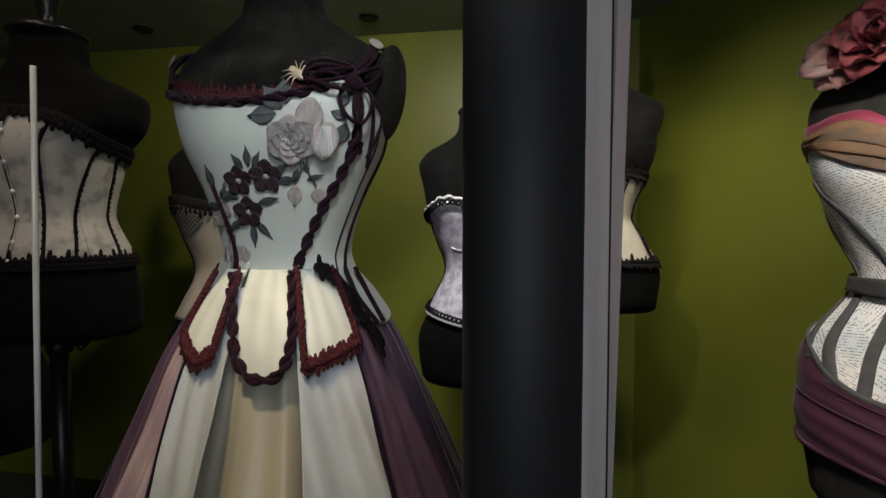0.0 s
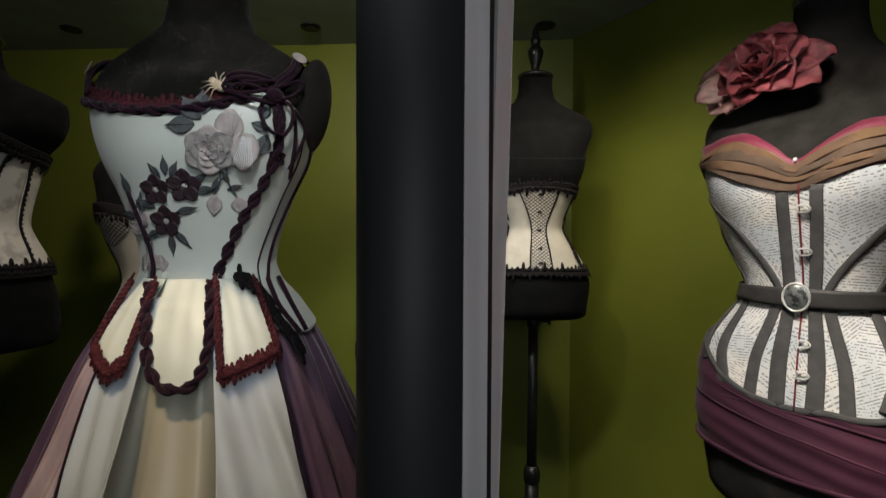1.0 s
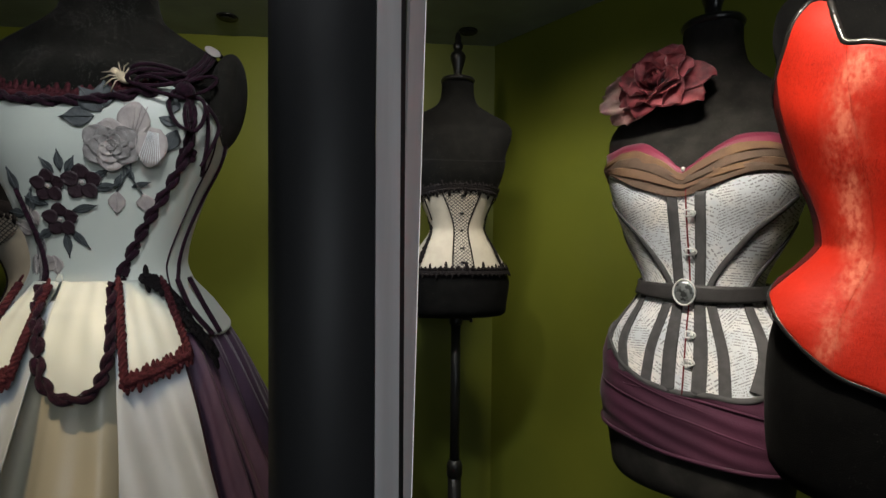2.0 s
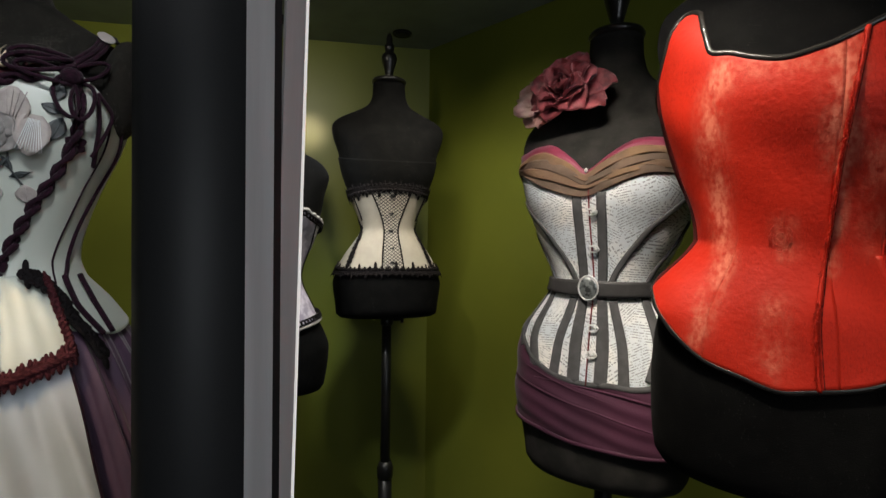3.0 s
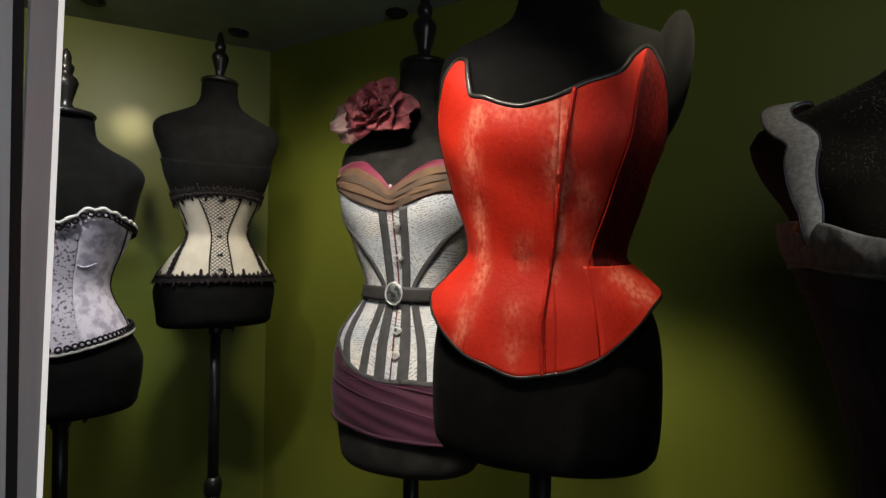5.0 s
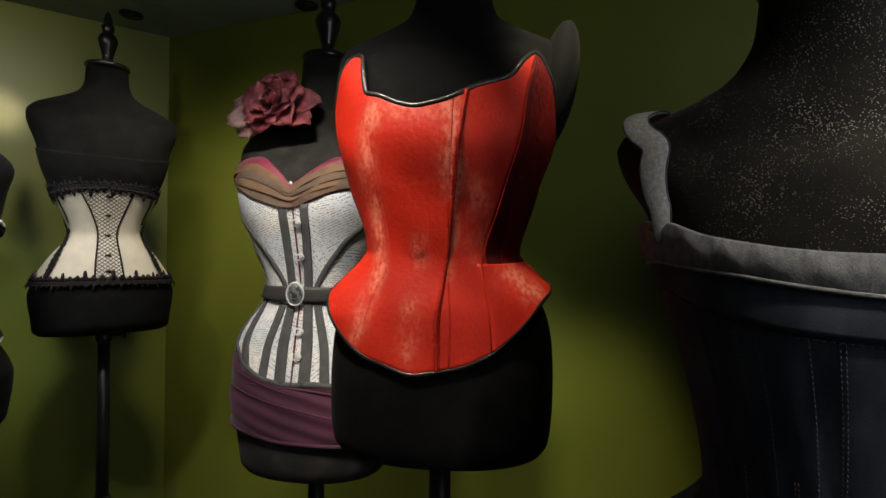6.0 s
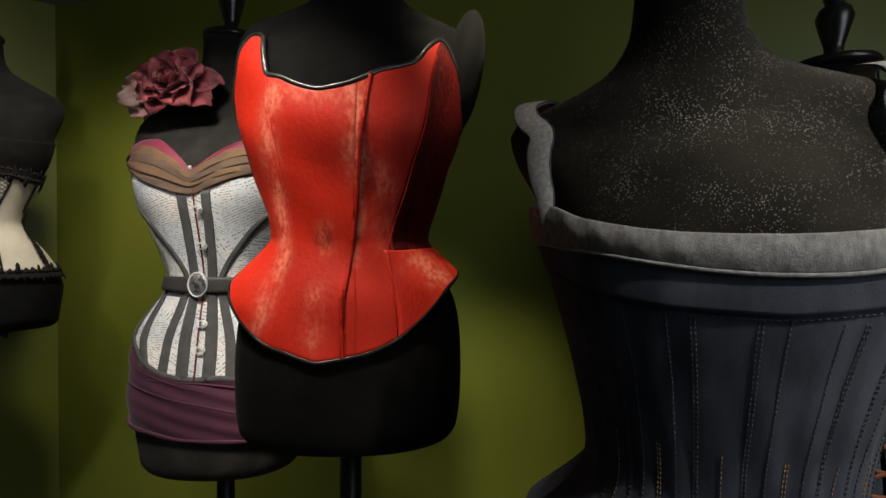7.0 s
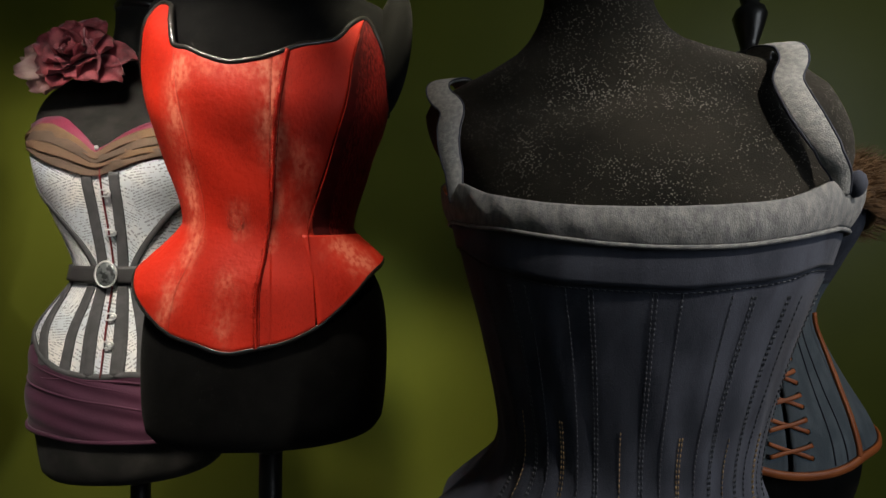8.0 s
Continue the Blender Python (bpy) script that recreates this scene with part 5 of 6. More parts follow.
# ---- laced denim corset ----
def laced_corset(body, at):
    root = rooted("laced_corset", "blue denim corset with orange leather binding and lacing", "corset", *at)
    low = along([(-3.2, -0.17), (-1.2, -0.186), (-0.6, -0.195), (-0.24, -0.208), (0.02, -0.216), (0.37, -0.207), (0.57, -0.195), (1.04, -0.186), (3.2, -0.17)])
    top = along([(-3.2, 0.10), (-1.3, 0.16), (-0.5, 0.19), (0.0, 0.16), (0.5, 0.19), (1.3, 0.16), (3.2, 0.10)])
    for a, b, m in ((-3.14, -0.62, BLUE_DENIM), (-0.62, -0.012, BLUE_DENIM), (0.012, 0.62, BLUE_DENIM), (0.62, 3.14, BLUE_DENIM)):
        part("panel", body.panel(bmesh.new(), a, b, low, lambda t: 0.055 + 0.004 * np.cos(t), 0.006, 0.003, 30, 40, wave=lambda t, h: 0.012 * np.clip(-(h + 0.08) / 0.12, 0, 1)), m, root)
    for a, b in ((-2.0, -0.02), (0.02, 2.0)):
        part("cup", body.panel(bmesh.new(), a, b, lambda t: 0.050 + 0 * t, top, 0.006, 0.003, 40, 20), DENIM, root, "dark denim bust cup")
    class Out:
        def at(self, t, h, off=0.0):
            return body.at(t, h, off + 0.012 * np.clip(-(np.asarray(h, float) + 0.08) / 0.12, 0, 1))
        def line(self, pairs, off=0.008, n=60):
            return Body.line(self, pairs, off, n)
        def seat(self, th, h, off=0.0):
            return Body.seat(self, th, h, off)
    ob_ = Out()
    for s in (-1, 1):
        bm = bmesh.new()
        ribbon(bm, ob_, [(s * 0.76, 0.004), (s * 0.78, -0.037), (s * 0.71, -0.075), (s * 0.64, -0.114), (s * 0.57, -0.156), (s * 0.54, -0.193)], 0.008, 0.0085, 0.003)
        part("side_piping", bm, ORANGE, root, "orange leather piping")
        for a in (0.30, 0.42):
            piping("seam", ob_, [(s * a, 0.05), (s * a * 0.95, -0.05), (s * a, -0.2)], 0.0009, DENIM, root, 0.0066, 30)
    bm = bmesh.new()
    th = np.linspace(-2.2, 2.2, 90)
    ribbon(bm, ob_, list(zip(th, low(th) + 0.002)), 0.011, 0.0085, 0.003, 150)
    part("hem_binding", bm, ORANGE, root, "orange leather hem binding")
    hs = np.linspace(-0.03, -0.19, 11)
    for i, h in enumerate(hs):
        for s in (-1, 1):
            bm = bmesh.new()
            m = ob_.seat(s * 0.125, float(h), 0.0068)
            tube(bm, [m @ Vector((0.0028 * math.cos(a), 0.0028 * math.sin(a), 0)) for a in np.linspace(0, 6.283, 10, endpoint=False)], 0.0012, 5, closed=True)
            part("eyelet", bm, BLACK_METAL, root)
        if i % 2 == 1 and i + 1 < len(hs):
            for s in (-1, 1):
                bm = bmesh.new()
                ribbon(bm, ob_, [(s * 0.125, float(h)), (0, float(h + hs[i + 1]) / 2), (-s * 0.125, float(hs[i + 1]))], 0.0055, 0.0095 + 0.001 * s, 0.0015, 12)
                part("lace", bm, ORANGE, root, "orange leather lace")
    # fur shrug on the shoulder
    shrug = rooted("fur_collar", "ragged brown fur collar round the shoulders", "collar", *at)
    part("skin", body.panel(bmesh.new(), -2.6, 2.6, lambda t: 0.150 + 0.02 * np.cos(2 * t), lambda t: 0.225 + 0 * t, 0.018, 0.006, 80, 10), BROWN_FUR, shrug)
    blades("hair", body, -2.4, 2.4, lambda t: 0.145 + 0.02 * np.cos(2 * t), lambda t: 0.228 + 0 * t, 7000, 0.030, 0.0010, BROWN_FUR, shrug, 0.018, 8, 0.8, 0.4, 1.0)
    return root


cream_corset(form_b, AT_B)
lavender_corset(form_c, AT_C, LAVENDER, LAV_LACE, "lavender brocade corset with black ring lace trim")
damask_corset(form_z, AT_Z)
denim_bodice(form_d, AT_D)
laced_corset(form_e, AT_E)


def net_cup_corset(body, at):
    root = rooted("cream_corset", "cream corset edged with spiky black lace", "corset", *at)
    top = along([(-3.2, 0.12), (-0.6, 0.165), (0, 0.15), (0.6, 0.165), (3.2, 0.12)])
    part("panel", body.panel(bmesh.new(), -math.pi, math.pi, lambda t: -0.13 + 0 * t, top, 0.006, 0.003, 90, 34), CREAM, root)
    part("cup_net", body.panel(bmesh.new(), -1.3, -0.2, lambda t: 0.085 + 0.03 * ((t + 0.75) / 0.5) ** 2, lambda t: top(t) + 0.001, 0.0075, 0.002, 30, 12), NET, root, "net over the cup")
    bm = bmesh.new()
    th = np.linspace(-2.2, 2.2, 40)
    lace(bm, body, list(zip(th, top(th) + 0.004)), 60, 0.015, 0.0095, -1, 1, 2)
    ribbon(bm, body, list(zip(th, top(th) + 0.014)), 0.026, 0.0085, 0.002, 90)
    part("lace_edge", bm, BLACK_LACE, root, "spiky black lace edge")
    piping("side_seam", body, [(-1.3, 0.15), (-1.2, 0.03), (-1.0, -0.03), (-1.2, -0.12)], 0.002, BLACK_LACE, root)
    return root


net_cup_corset(form_y, AT_Y)


# ---- mint gown ----
def gown(body, at):
    root = rooted("satin_gown", "mint satin gown with aubergine braid, tabs and pale split skirt", "gown", *at)
    w = body.waist
    skirt = Body(w, [(-w + 0.02, 0.44, 0.36, 0.40), (-0.60, 0.345, 0.28, 0.32), (-0.386, 0.262, 0.215, 0.25), (-0.224, 0.198, 0.165, 0.185), (-0.105, 0.146, 0.130, 0.135), (-0.05, 0.112, 0.102, 0.104), (-0.02, 0.094, 0.086, 0.088), (0.02, 0.090, 0.080, 0.082)])
    neck = along([(-3.2, 0.26), (-1.7, 0.262), (-0.89, 0.228), (-0.61, 0.219), (-0.3, 0.210), (-0.07, 0.208), (0.1, 0.211), (0.26, 0.216), (0.45, 0.226), (0.79, 0.236), (1.3, 0.20), (1.8, 0.19), (3.2, 0.26)])
    part("bodice", body.panel(bmesh.new(), -math.pi, math.pi, lambda t: -0.055 + 0 * t, neck, 0.006, 0.003, 130, 50), MINT, root)
    # skirt: purple sides, pale split panels, champagne middle
    def drape(n, amp, ph=0.0):
        """Loose folds that stand further off the skirt lower down, with slack creases."""
        base = pleat(n, amp, ph)
        return lambda t, h: base(t, h) + 0.016 * np.clip(-(h + 0.12) / 0.2, 0, 1) + 0.0045 * np.clip(-(h + 0.10) / 0.15, 0, 1) * np.sin(34 * t + 21 * h + ph) * np.sin(13 * h + 6 * t)

    def pleat(n, amp, ph=0.0):
        return lambda t, h: amp * np.clip(-(h + 0.04) / 0.22, 0, 1.6) * (np.sin(n * t + ph) + 0.45 * np.sin(2.3 * n * t + 1.3 + ph) + 0.3 * np.sin(0.6 * n * t + 14 * h))
    lo = lambda t: -w + 0.02 + 0 * t
    hi = lambda t: -0.045 + 0 * t
    part("side_panel", skirt.panel(bmesh.new(), 0.70, 3.30, lo, hi, 0.004, 0.002, 240, 60, wave=pleat(26, 0.0075)), PURPLE_GAUZE, root, "gathered aubergine chiffon side")
    part("side_panel", skirt.panel(bmesh.new(), -2.98, -0.38, lo, hi, 0.004, 0.002, 240, 60, wave=pleat(26, 0.0075, 1.0)), PURPLE_GAUZE, root, "gathered aubergine chiffon side")
    part("pleat_panel", skirt.panel(bmesh.new(), lambda v: -0.36 - 0.30 * v, lambda v: -0.22 - 0.25 * v, lo, hi, 0.007, 0.002, 60, 60, wave=drape(38, 0.006)), MAUVE, root, "narrow mauve chiffon pleats")
    part("under_panel", skirt.panel(bmesh.new(), -0.24, 0.52, lo, hi, -0.006, 0.002, 90, 60, wave=pleat(11, 0.013)), KHAKI_SATIN, root, "champagne satin underskirt")
    part("front_panel", skirt.panel(bmesh.new(), lambda v: -0.24 - 0.22 * v, lambda v: -0.02 - 0.08 * v, lo, hi, 0.010, 0.002, 60, 60, wave=drape(12, 0.011, 2.0)), PALE_SATIN, root, "pale blue satin front")
    part("front_panel", skirt.panel(bmesh.new(), lambda v: 0.30 + 0.06 * v, lambda v: 0.66 + 0.20 * v, lo, hi, 0.010, 0.002, 70, 60, wave=drape(7.5, 0.008, 0.4)), PALE_SATIN, root, "pale blue satin front")
    for a, a1, fold in ((0.66, 0.20, drape(7.5, 0.008, 0.4)), (-0.24, -0.22, drape(12, 0.011, 2.0))):
        hh = np.linspace(-0.13, -w + 0.04, 70)
        tt = a + a1 * (hh + w - 0.02) / (w - 0.065)
        bm = bmesh.new()
        tube(bm, skirt.at(tt, hh, 0.011 + fold(tt, hh)), 0.0016, 6)
        part("edge_piping", bm, BRAID, root)

    def tab(t0, t1, low, cloth_off=0.017):
        return skirt.panel(bmesh.new(), t0, t1, low, lambda t: -0.020 + 0 * t, cloth_off, 0.003, 40, 30, wave=lambda t, h: 0.004 * np.clip(-(h + 0.05) / 0.1, 0, 1) - 0.009 * np.clip((h + 0.060) / 0.04, 0, 1) + 0.0010 * np.sin(31 * t + 60 * h) * np.cos(13 * t - 45 * h))

    def outline(fn, t0, t1, n=60, top0=None, top1=None):
        q = np.linspace(0, 1, n)
        th = np.r_[np.linspace(t0 if top0 is None else top0, t0, 18), t0 + (t1 - t0) * q, np.linspace(t1, t1 if top1 is None else top1, 18)]
        ends = fn(np.array([t0, t1]))
        h = np.r_[np.linspace(-0.03, ends[0], 18), fn(t0 + (t1 - t0) * q), np.linspace(ends[1], -0.03, 18)]
        return skirt.at(th, h, 0.022), th, h

    u_low = lambda t: -0.150 + 0.050 * np.abs((t - 0.14) / 0.20) ** 3.0
    part("centre_tab", tab(lambda v: -0.06 - 0.17 * v ** 2, lambda v: 0.33 + 0.02 * v, u_low), MINT, root, "rounded mint centre tab")
    pts, th, h = outline(u_low, -0.06, 0.335, 60, -0.24, 0.36)
    bm = bmesh.new()
    braid(bm, pts, 0.0056, 0.024, 2)
    part("tab_braid", bm, BRAID, root, "twisted aubergine braid")
    for t0, t1, fn in ((0.41, 0.87, lambda t: -0.139 + 0.020 * (t - 0.40) / 0.45), (-0.52, -0.17, lambda t: -0.134 + 0.030 * np.abs((t + 0.27) / 0.25) ** 1.3)):
        part("side_tab", tab(t0, t1, fn), MINT, root, "mint side tab")
        pts, th, h = outline(fn, t0, t1)
        bm = bmesh.new()
        braid(bm, pts, 0.0036, 0.010, 3)
        lace(bm, skirt, list(zip(th, h)), 64, 0.0085, 0.022, 1, 3, 6)
        lace(bm, skirt, list(zip(th, h)), 60, 0.009, 0.021, -1, 3, 7)
        part("tab_lace", bm, WINE_LACE, root, "wine-coloured lace border")
    hip_low = lambda t: -0.088 - 0.016 * np.clip((t - 0.9) / 0.5, 0, 1) + 0.012 * np.clip((t - 1.5) / 0.6, 0, 1)
    part("hip_tab", skirt.panel(bmesh.new(), 0.80, 2.3, hip_low, lambda t: -0.020 + 0 * t, 0.0095, 0.003, 50, 24, wave=lambda t, h: 0.003 * np.clip(-(h + 0.05) / 0.1, 0, 1) - 0.007 * np.clip((h + 0.060) / 0.04, 0, 1)), MINT, root, "mint hip flap")
    # braids on the bodice
    th = np.linspace(-1.6, 0.55, 80)
    bm = bmesh.new()
    pts = body.line(list(zip(th, neck(th) - 0.008)), 0.009, 200)
    pts[:, 2] += 0.0016 * np.sin(np.linspace(0, 95, 200))
    braid(bm, pts, 0.0054, 0.030, 2)
    part("neck_braid", bm, BRAID, root, "scalloped aubergine neck braid")
    bm = bmesh.new()
    lace(bm, body, list(zip(th, neck(th) - 0.002)), 110, 0.011, 0.004, 1, 1, 3)
    ribbon(bm, body, list(zip(th, neck(th) - 0.002)), 0.010, 0.007, 0.002, 120)
    part("neck_ruffle", bm, WINE_LACE, root, "wine pleated neck ruffle")
    bm = bmesh.new()
    braid(bm, body.line([(0.86, 0.218), (0.93, 0.185), (0.95, 0.150), (0.88, 0.105), (0.74, 0.066), (0.60, 0.027), (0.43, -0.014), (0.34, -0.045)], 0.009, 160), 0.0056, 0.026, 2)
    part("front_braid", bm, BRAID, root, "twisted aubergine braid")
    for pr, r in (([(1.45, 0.20), (1.62, 0.14), (1.55, 0.07), (1.40, 0.0), (1.22, -0.03), (1.18, -0.06)], 0.0028), ([(1.25, 0.21), (1.35, 0.14), (1.28, 0.06), (1.12, 0.0), (1.0, -0.055)], 0.0012)):
        piping("side_piping", body, pr, r, BRAID, root, 0.007, 70)
    for a0, a1 in ((1.15, 1.30), (1.40, 1.42)):
        piping("hip_piping", skirt, [(a0, -0.025), (a0 * 0.97, -0.06), (a1 * 0.95, -0.102)], 0.0036, BRAID, root, 0.0140, 30)
    bm = bmesh.new()
    for sg in (1, -1):
        lace(bm, skirt, [(0.67, -0.022), (0.89, -0.045), (0.97, -0.079), (1.06, -0.109), (1.08, -0.125)], 22, 0.012, 0.021, sg, 5, 11)
    ribbon(bm, skirt, [(0.67, -0.018), (0.89, -0.045), (0.97, -0.079), (1.06, -0.109), (1.08, -0.125)], 0.014, 0.0205, 0.002)
    part("waist_lace", bm, BLACK_LACE, root, "black looped waist lace")
    # straps and bow
    for pr, wd in (([(0.72, 0.236), (0.95, 0.268), (1.15, 0.290), (1.6, 0.300)], 0.019), ([(-1.05, 0.236), (-1.2, 0.266), (-1.5, 0.290), (-1.9, 0.296)], 0.020)):
        bm = bmesh.new()
        for k in (-1, 0, 1):
            c = body.line(pr, 0.008 + 0.002 * (k == 0), 40)
            t = np.gradient(c, axis=0)
            t /= np.linalg.norm(t, axis=1, keepdims=True)
            n = body.line(pr, 0.02, 40) - c
            n /= np.linalg.norm(n, axis=1, keepdims=True)
            tube(bm, c + np.cross(n, t) * k * wd * 0.26, wd * 0.15, 7)
        part("shoulder_strap", bm, BRAID, root, "gathered aubergine shoulder strap")
    # pale discs added for ceiling lamps reflected in the window glass
    for th, h in ((1.12, 0.288), (-1.16, 0.274)):
        bm = bmesh.new()
        oval(bm, body.seat(th, h, 0.014), 0.011, 0.011, 0.002, 20, 8)
        part("pin_head", bm, PALE_APPLIQUE, root, "small pale disc drawn as a lamp reflection")
    m = body.seat(0.78, 0.226, 0.016)
    bm = bmesh.new()
    oval(bm, m @ Matrix.Translation((0, -0.002, 0.004)), 0.012, 0.011, 0.008)
    bow = part("bow", bm, BRAID, root, "looped aubergine ribbon bow")
    for cx, cy, rx, ry, tw in ((-0.030, 0.010, 0.034, 0.010, 0.2), (-0.024, -0.002, 0.030, 0.009, -0.2), (0.016, 0.010, 0.026, 0.009, 0.5), (-0.006, -0.028, 0.012, 0.026, 0.1), (0.010, -0.030, 0.012, 0.024, -0.2), (-0.028, 0.020, 0.030, 0.006, 0.1)):
        loop = []
        for a in np.linspace(0, 6.283, 26, endpoint=False):
            x, y = rx * math.cos(a), ry * math.sin(a)
            loop.append(m @ Vector((cx + x * math.cos(tw) - y * math.sin(tw), cy + x * math.sin(tw) + y * math.cos(tw), 0.004 * math.sin(a * 2 + cx * 90))))
        bm = bmesh.new()
        tube(bm, loop, 0.0026, 7, closed=True)
        part("loop", bm, BRAID, bow)
    bm = bmesh.new()
    tube(bm, body.line([(1.02, 0.215), (1.12, 0.180), (1.18, 0.150), (1.25, 0.128)], 0.012, 20), 0.0028, 6)
    tube(bm, body.line([(1.02, 0.215), (1.24, 0.190), (1.20, 0.160), (1.16, 0.140)], 0.013, 20), 0.0026, 6)
    part("ribbon_tail", bm, BRAID, root)
    # applique flowers
    k = 0

    def flower(th, h, n, ln, wd, material, label="", out=0.004, turn=0.0, off=0.0085, cup=0.05):
        nonlocal k
        m = body.seat(th, h, off)
        spray = part("flower_heart", _dot(m, ln * 0.16), PALE_APPLIQUE if material is PANSY else material, root)
        for i in range(n):
            bm = bmesh.new()
            petal(bm, turned(m, 360 * i / n + turn, out, 4) @ Matrix.Translation((0, 0, 0.0006 * (i % 2))), ln, wd, cup, 0.02, 0.05, k)
            part("petal", bm, material, spray, label)
            k += 1

    def _dot(m, r):
        bm = bmesh.new()
        oval(bm, m @ Matrix.Translation((0, 0, 0.002)), r, r, r * 0.6, 10, 6)
        return bm

    def leaf(th, h, deg, ln, wd, material=SLATE_LEAF, off=0.0080, label=""):
        nonlocal k
        bm = bmesh.new()
        m = turned(body.seat(th, h, off), deg)
        petal(bm, m, ln, wd, 0.05, 0.01, 0.02, k, tip=0.4)
        tube(bm, [m @ Vector((0, v * ln, 0.0010 + 0.01 * ln * v * v)) for v in (0.02, 0.5, 0.95)], 0.0005, 4)
        part("leaf", bm, material, root, label)
        k += 1

    # a full rose: rings of overlapping petals round a tight heart, and two loose petals beside it
    def rose_petal(m, ln, wd, cup, material, veins=0):
        nonlocal k
        bm = bmesh.new()
        petal(bm, m, ln, wd, cup, 0.03, 0.04, k)
        rose = part("rose_petal", bm, material, root, "grey-pink embroidered rose petal")
        if veins:
            bm = bmesh.new()
            for u in np.linspace(-0.75, 0.75, veins):
                tube(bm, [m @ Vector((u * wd * 0.5 * (0.30 + 0.65 * v), v * ln * 0.95, 0.0010 + cup * wd * 0.5 * (u * (0.30 + 0.65 * v)) ** 2 + 0.03 * ln * v * v + 0.0004)) for v in (0.12, 0.4, 0.7, 0.96)], 0.0005, 4)
            part("embroidery", bm, WHITE_EDGE if veins > 8 else PALE_APPLIQUE, rose, "fine embroidered veins")
        k += 1

    rose_petal(turned(body.seat(0.44, 0.166, 0.0095), -8, 0.0, 3), 0.040, 0.036, 0.10, PALE_APPLIQUE, 5)
    rose_petal(turned(body.seat(0.60, 0.176, 0.0100), 172, 0.0, 3), 0.050, 0.036, 0.12, PALE_APPLIQUE, 10)
    heart = body.seat(0.30, 0.152, 0.0100)
    for ring, (n, out, ln, wd, tilt, cup) in enumerate(((6, 0.008, 0.024, 0.031, 2, 0.05), (5, 0.004, 0.019, 0.025, 5, 0.10), (4, 0.002, 0.013, 0.017, 10, 0.18), (3, 0.0, 0.008, 0.011, 20, 0.3))):
        for i in range(n):
            rose_petal(turned(heart @ Matrix.Translation((0, 0, 0.0007 * ring + 0.0002 * i)), 360 * i / n + 25 * ring, out, tilt), ln, wd, cup, SILVER_SATIN if (i + ring) % 3 else PALE_APPLIQUE)
    for a in ((0.20, 0.190, 40, 0.040, 0.030), (0.16, 0.184, 95, 0.038, 0.026), (0.22, 0.196, 5, 0.036, 0.028), (0.70, 0.196, -20, 0.030, 0.018), (0.62, 0.190, -110, 0.026, 0.014), (0.80, 0.178, 160, 0.034, 0.020)):
        leaf(*a)
    flower(-0.17, 0.103, 5, 0.017, 0.018, PANSY, "dark plum pansy petal")
    flower(0.08, 0.108, 5, 0.019, 0.020, PANSY, "dark plum pansy petal")
    flower(-0.12, 0.062, 5, 0.018, 0.019, PANSY, "dark plum pansy petal")
    flower(0.97, 0.150, 6, 0.010, 0.011, BRAID, "small braid blossom petal")
    for a in ((-0.10, 0.118, 35, 0.024, 0.010), (-0.05, 0.120, 0, 0.028, 0.011), (-0.02, 0.118, -30, 0.026, 0.010), (0.16, 0.100, -80, 0.032, 0.012), (0.15, 0.112, -60, 0.026, 0.010), (-0.02, 0.072, -75, 0.034, 0.011), (-0.06, 0.050, -140, 0.034, 0.011), (-0.10, 0.046, 180, 0.034, 0.011), (-0.24, 0.050, 120, 0.026, 0.012), (-0.22, 0.080, 70, 0.030, 0.012), (0.35, 0.100, -20, 0.024, 0.008), (0.52, 0.112, 30, 0.022, 0.008), (0.50, 0.104, -70, 0.024, 0.008)):
        leaf(*a)
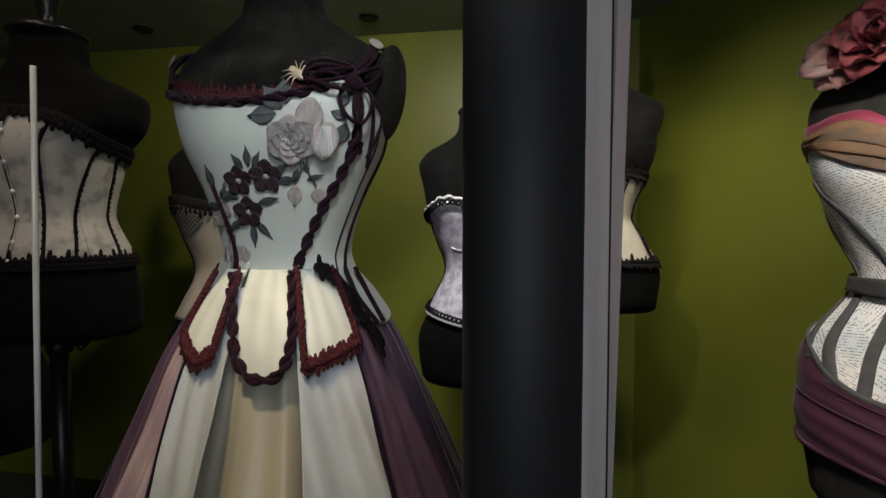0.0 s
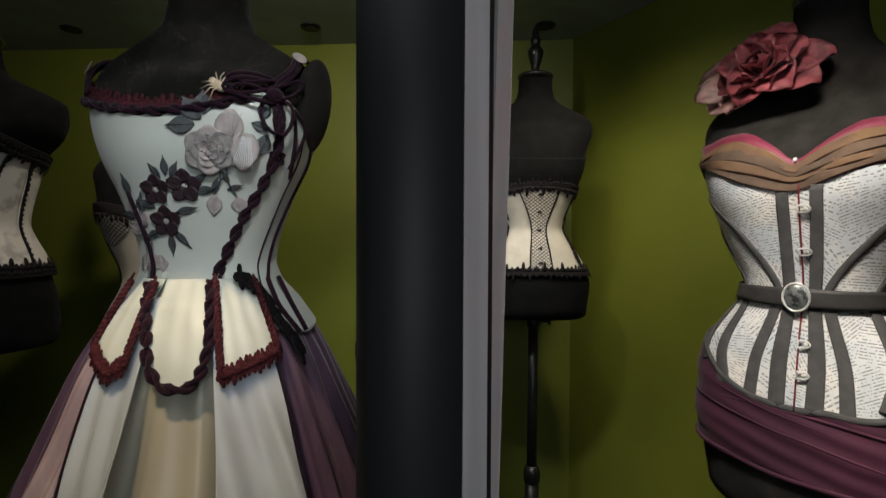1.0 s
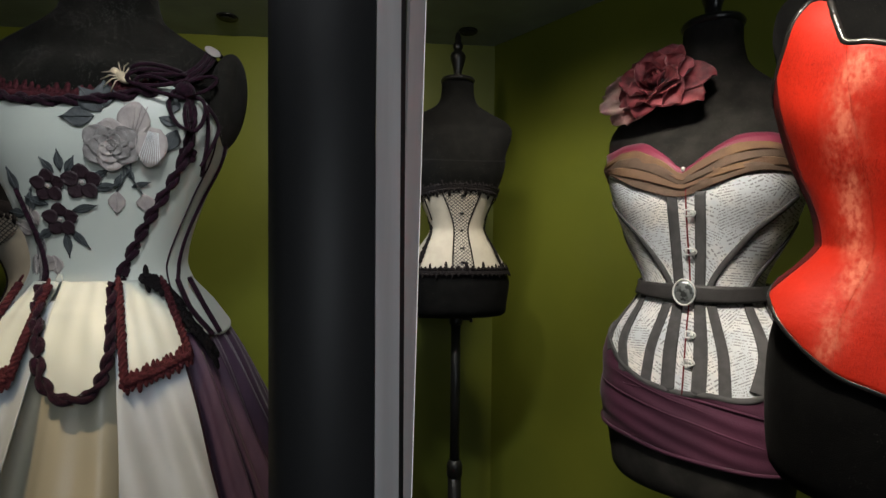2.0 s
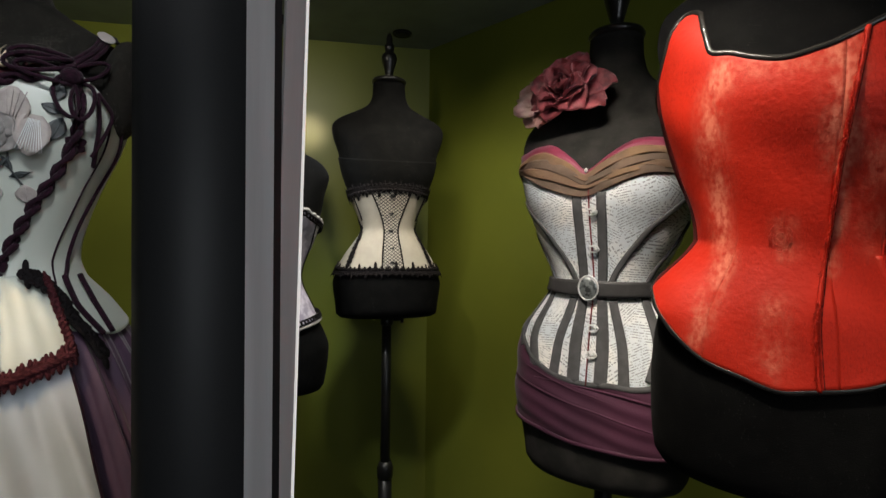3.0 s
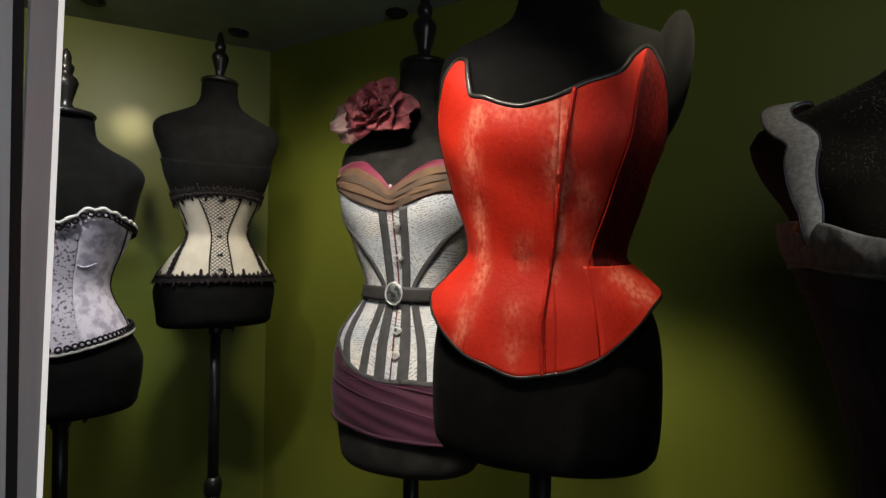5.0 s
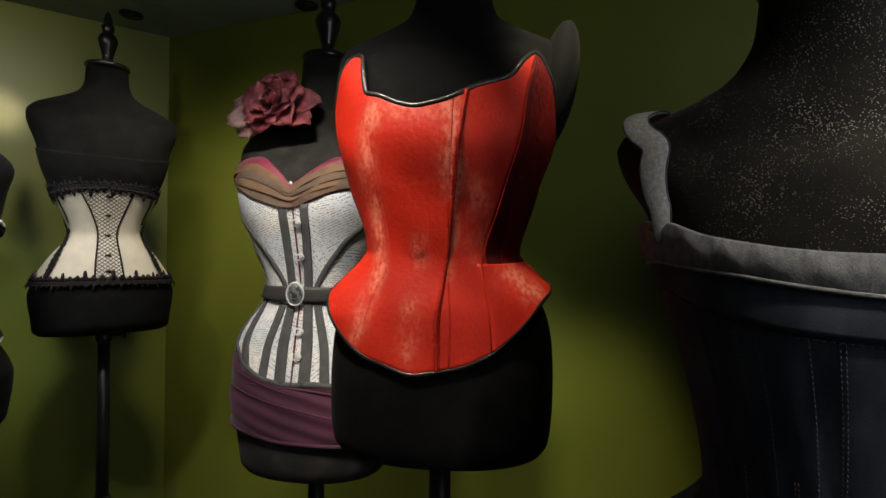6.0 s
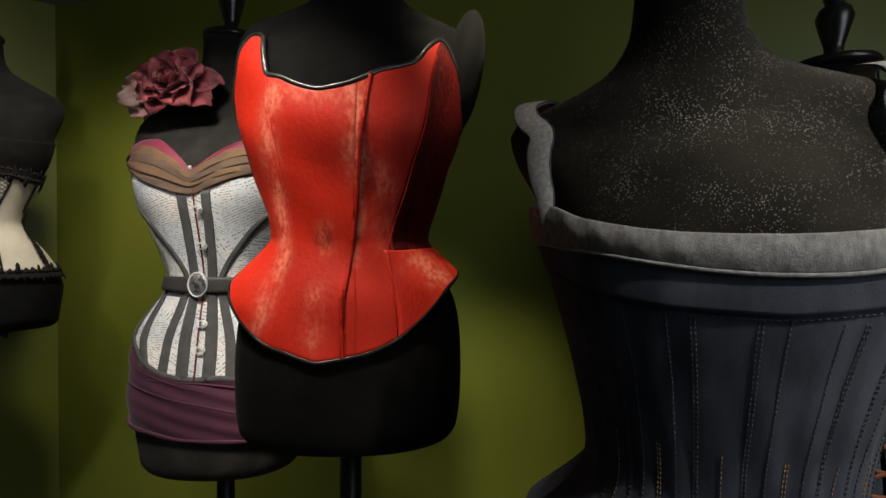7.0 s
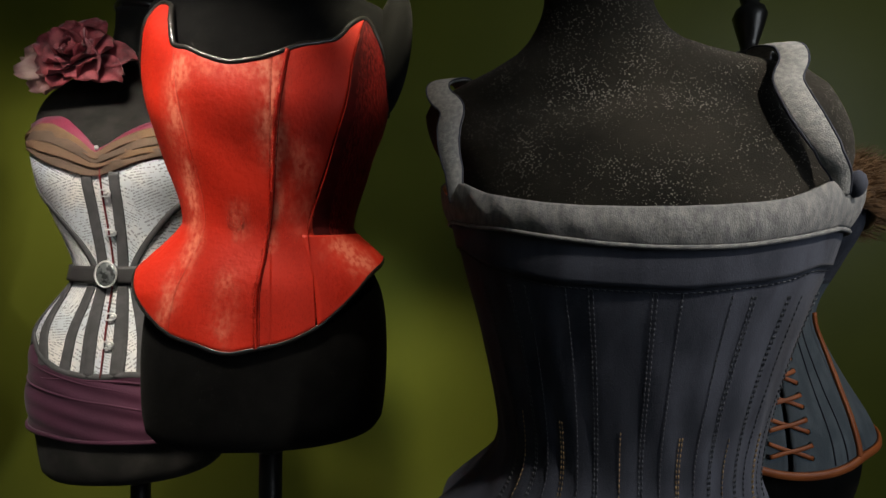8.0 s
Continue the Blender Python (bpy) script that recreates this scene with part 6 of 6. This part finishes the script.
    for a in ((0.37, 0.098, 178, 0.032, 0.020), (0.64, 0.096, 190, 0.026, 0.022), (-0.30, 0.016, 190, 0.028, 0.022), (-0.26, 0.010, 110, 0.026, 0.022), (-0.50, 0.020, 160, 0.034, 0.024), (-0.55, 0.045, 60, 0.030, 0.022), (-0.42, 0.055, 20, 0.028, 0.020)):
        leaf(*a, material=PALE_APPLIQUE, label="pale applique bud")
    for a in ((-0.55, 0.095, 15, 0.034, 0.016), (-0.48, 0.070, -20, 0.034, 0.016), (-0.58, 0.068, 80, 0.030, 0.014), (-0.50, 0.050, 190, 0.034, 0.016), (-0.40, 0.036, 150, 0.030, 0.014), (-0.62, 0.015, 170, 0.040, 0.018), (-0.52, 0.0, 200, 0.036, 0.016), (-0.44, -0.012, 160, 0.034, 0.014)):
        leaf(*a, material=SLATE_LEAF if a[1] > 0.04 else SILVER_SATIN)
    for pr in ([(0.40, 0.135), (0.42, 0.115), (0.37, 0.098)], [(0.46, 0.135), (0.50, 0.115), (0.62, 0.096)], [(0.48, 0.128), (0.40, 0.112), (0.30, 0.100)]):
        piping("stem", body, pr, 0.0011, SLATE_LEAF, root, 0.0095, 16)
    for pr in ([(-0.55, 0.10), (-0.50, 0.055), (-0.44, 0.02), (-0.38, -0.04)], [(-0.48, 0.05), (-0.42, 0.01), (-0.33, -0.045)]):
        piping("stem", body, pr, 0.0028, BRAID, root, 0.010, 30)
    # spider brooch
    pin = rooted("spider_brooch", "pale gold spider brooch pinned at the neckline", "brooch", *at)
    m = body.seat(0.31, 0.231, 0.014)
    bm = bmesh.new()
    oval(bm, m @ Matrix.Rotation(0.8, 4, "Z"), 0.0065, 0.011, 0.005, 14, 8)
    part("body", bm, GOLD, pin)
    bm = bmesh.new()
    oval(bm, m @ Matrix.Translation((-0.009, 0.008, 0)), 0.005, 0.005, 0.004, 12, 8)
    part("head", bm, GOLD, pin)
    for i in range(8):
        a = (-1) ** i * (0.5 + 0.45 * (i // 2)) + 0.8
        bm = bmesh.new()
        d = Vector((-math.sin(a), math.cos(a), 0))
        tube(bm, [m @ Vector((0, 0, 0)), m @ (d * 0.012 + Vector((0, 0, 0.005))), m @ (d * 0.024 + Vector((0, 0, -0.002)))], [0.0011, 0.0009, 0.0006], 5)
        part("leg", bm, GOLD, pin)
    return root


gown(form_a, AT_A)
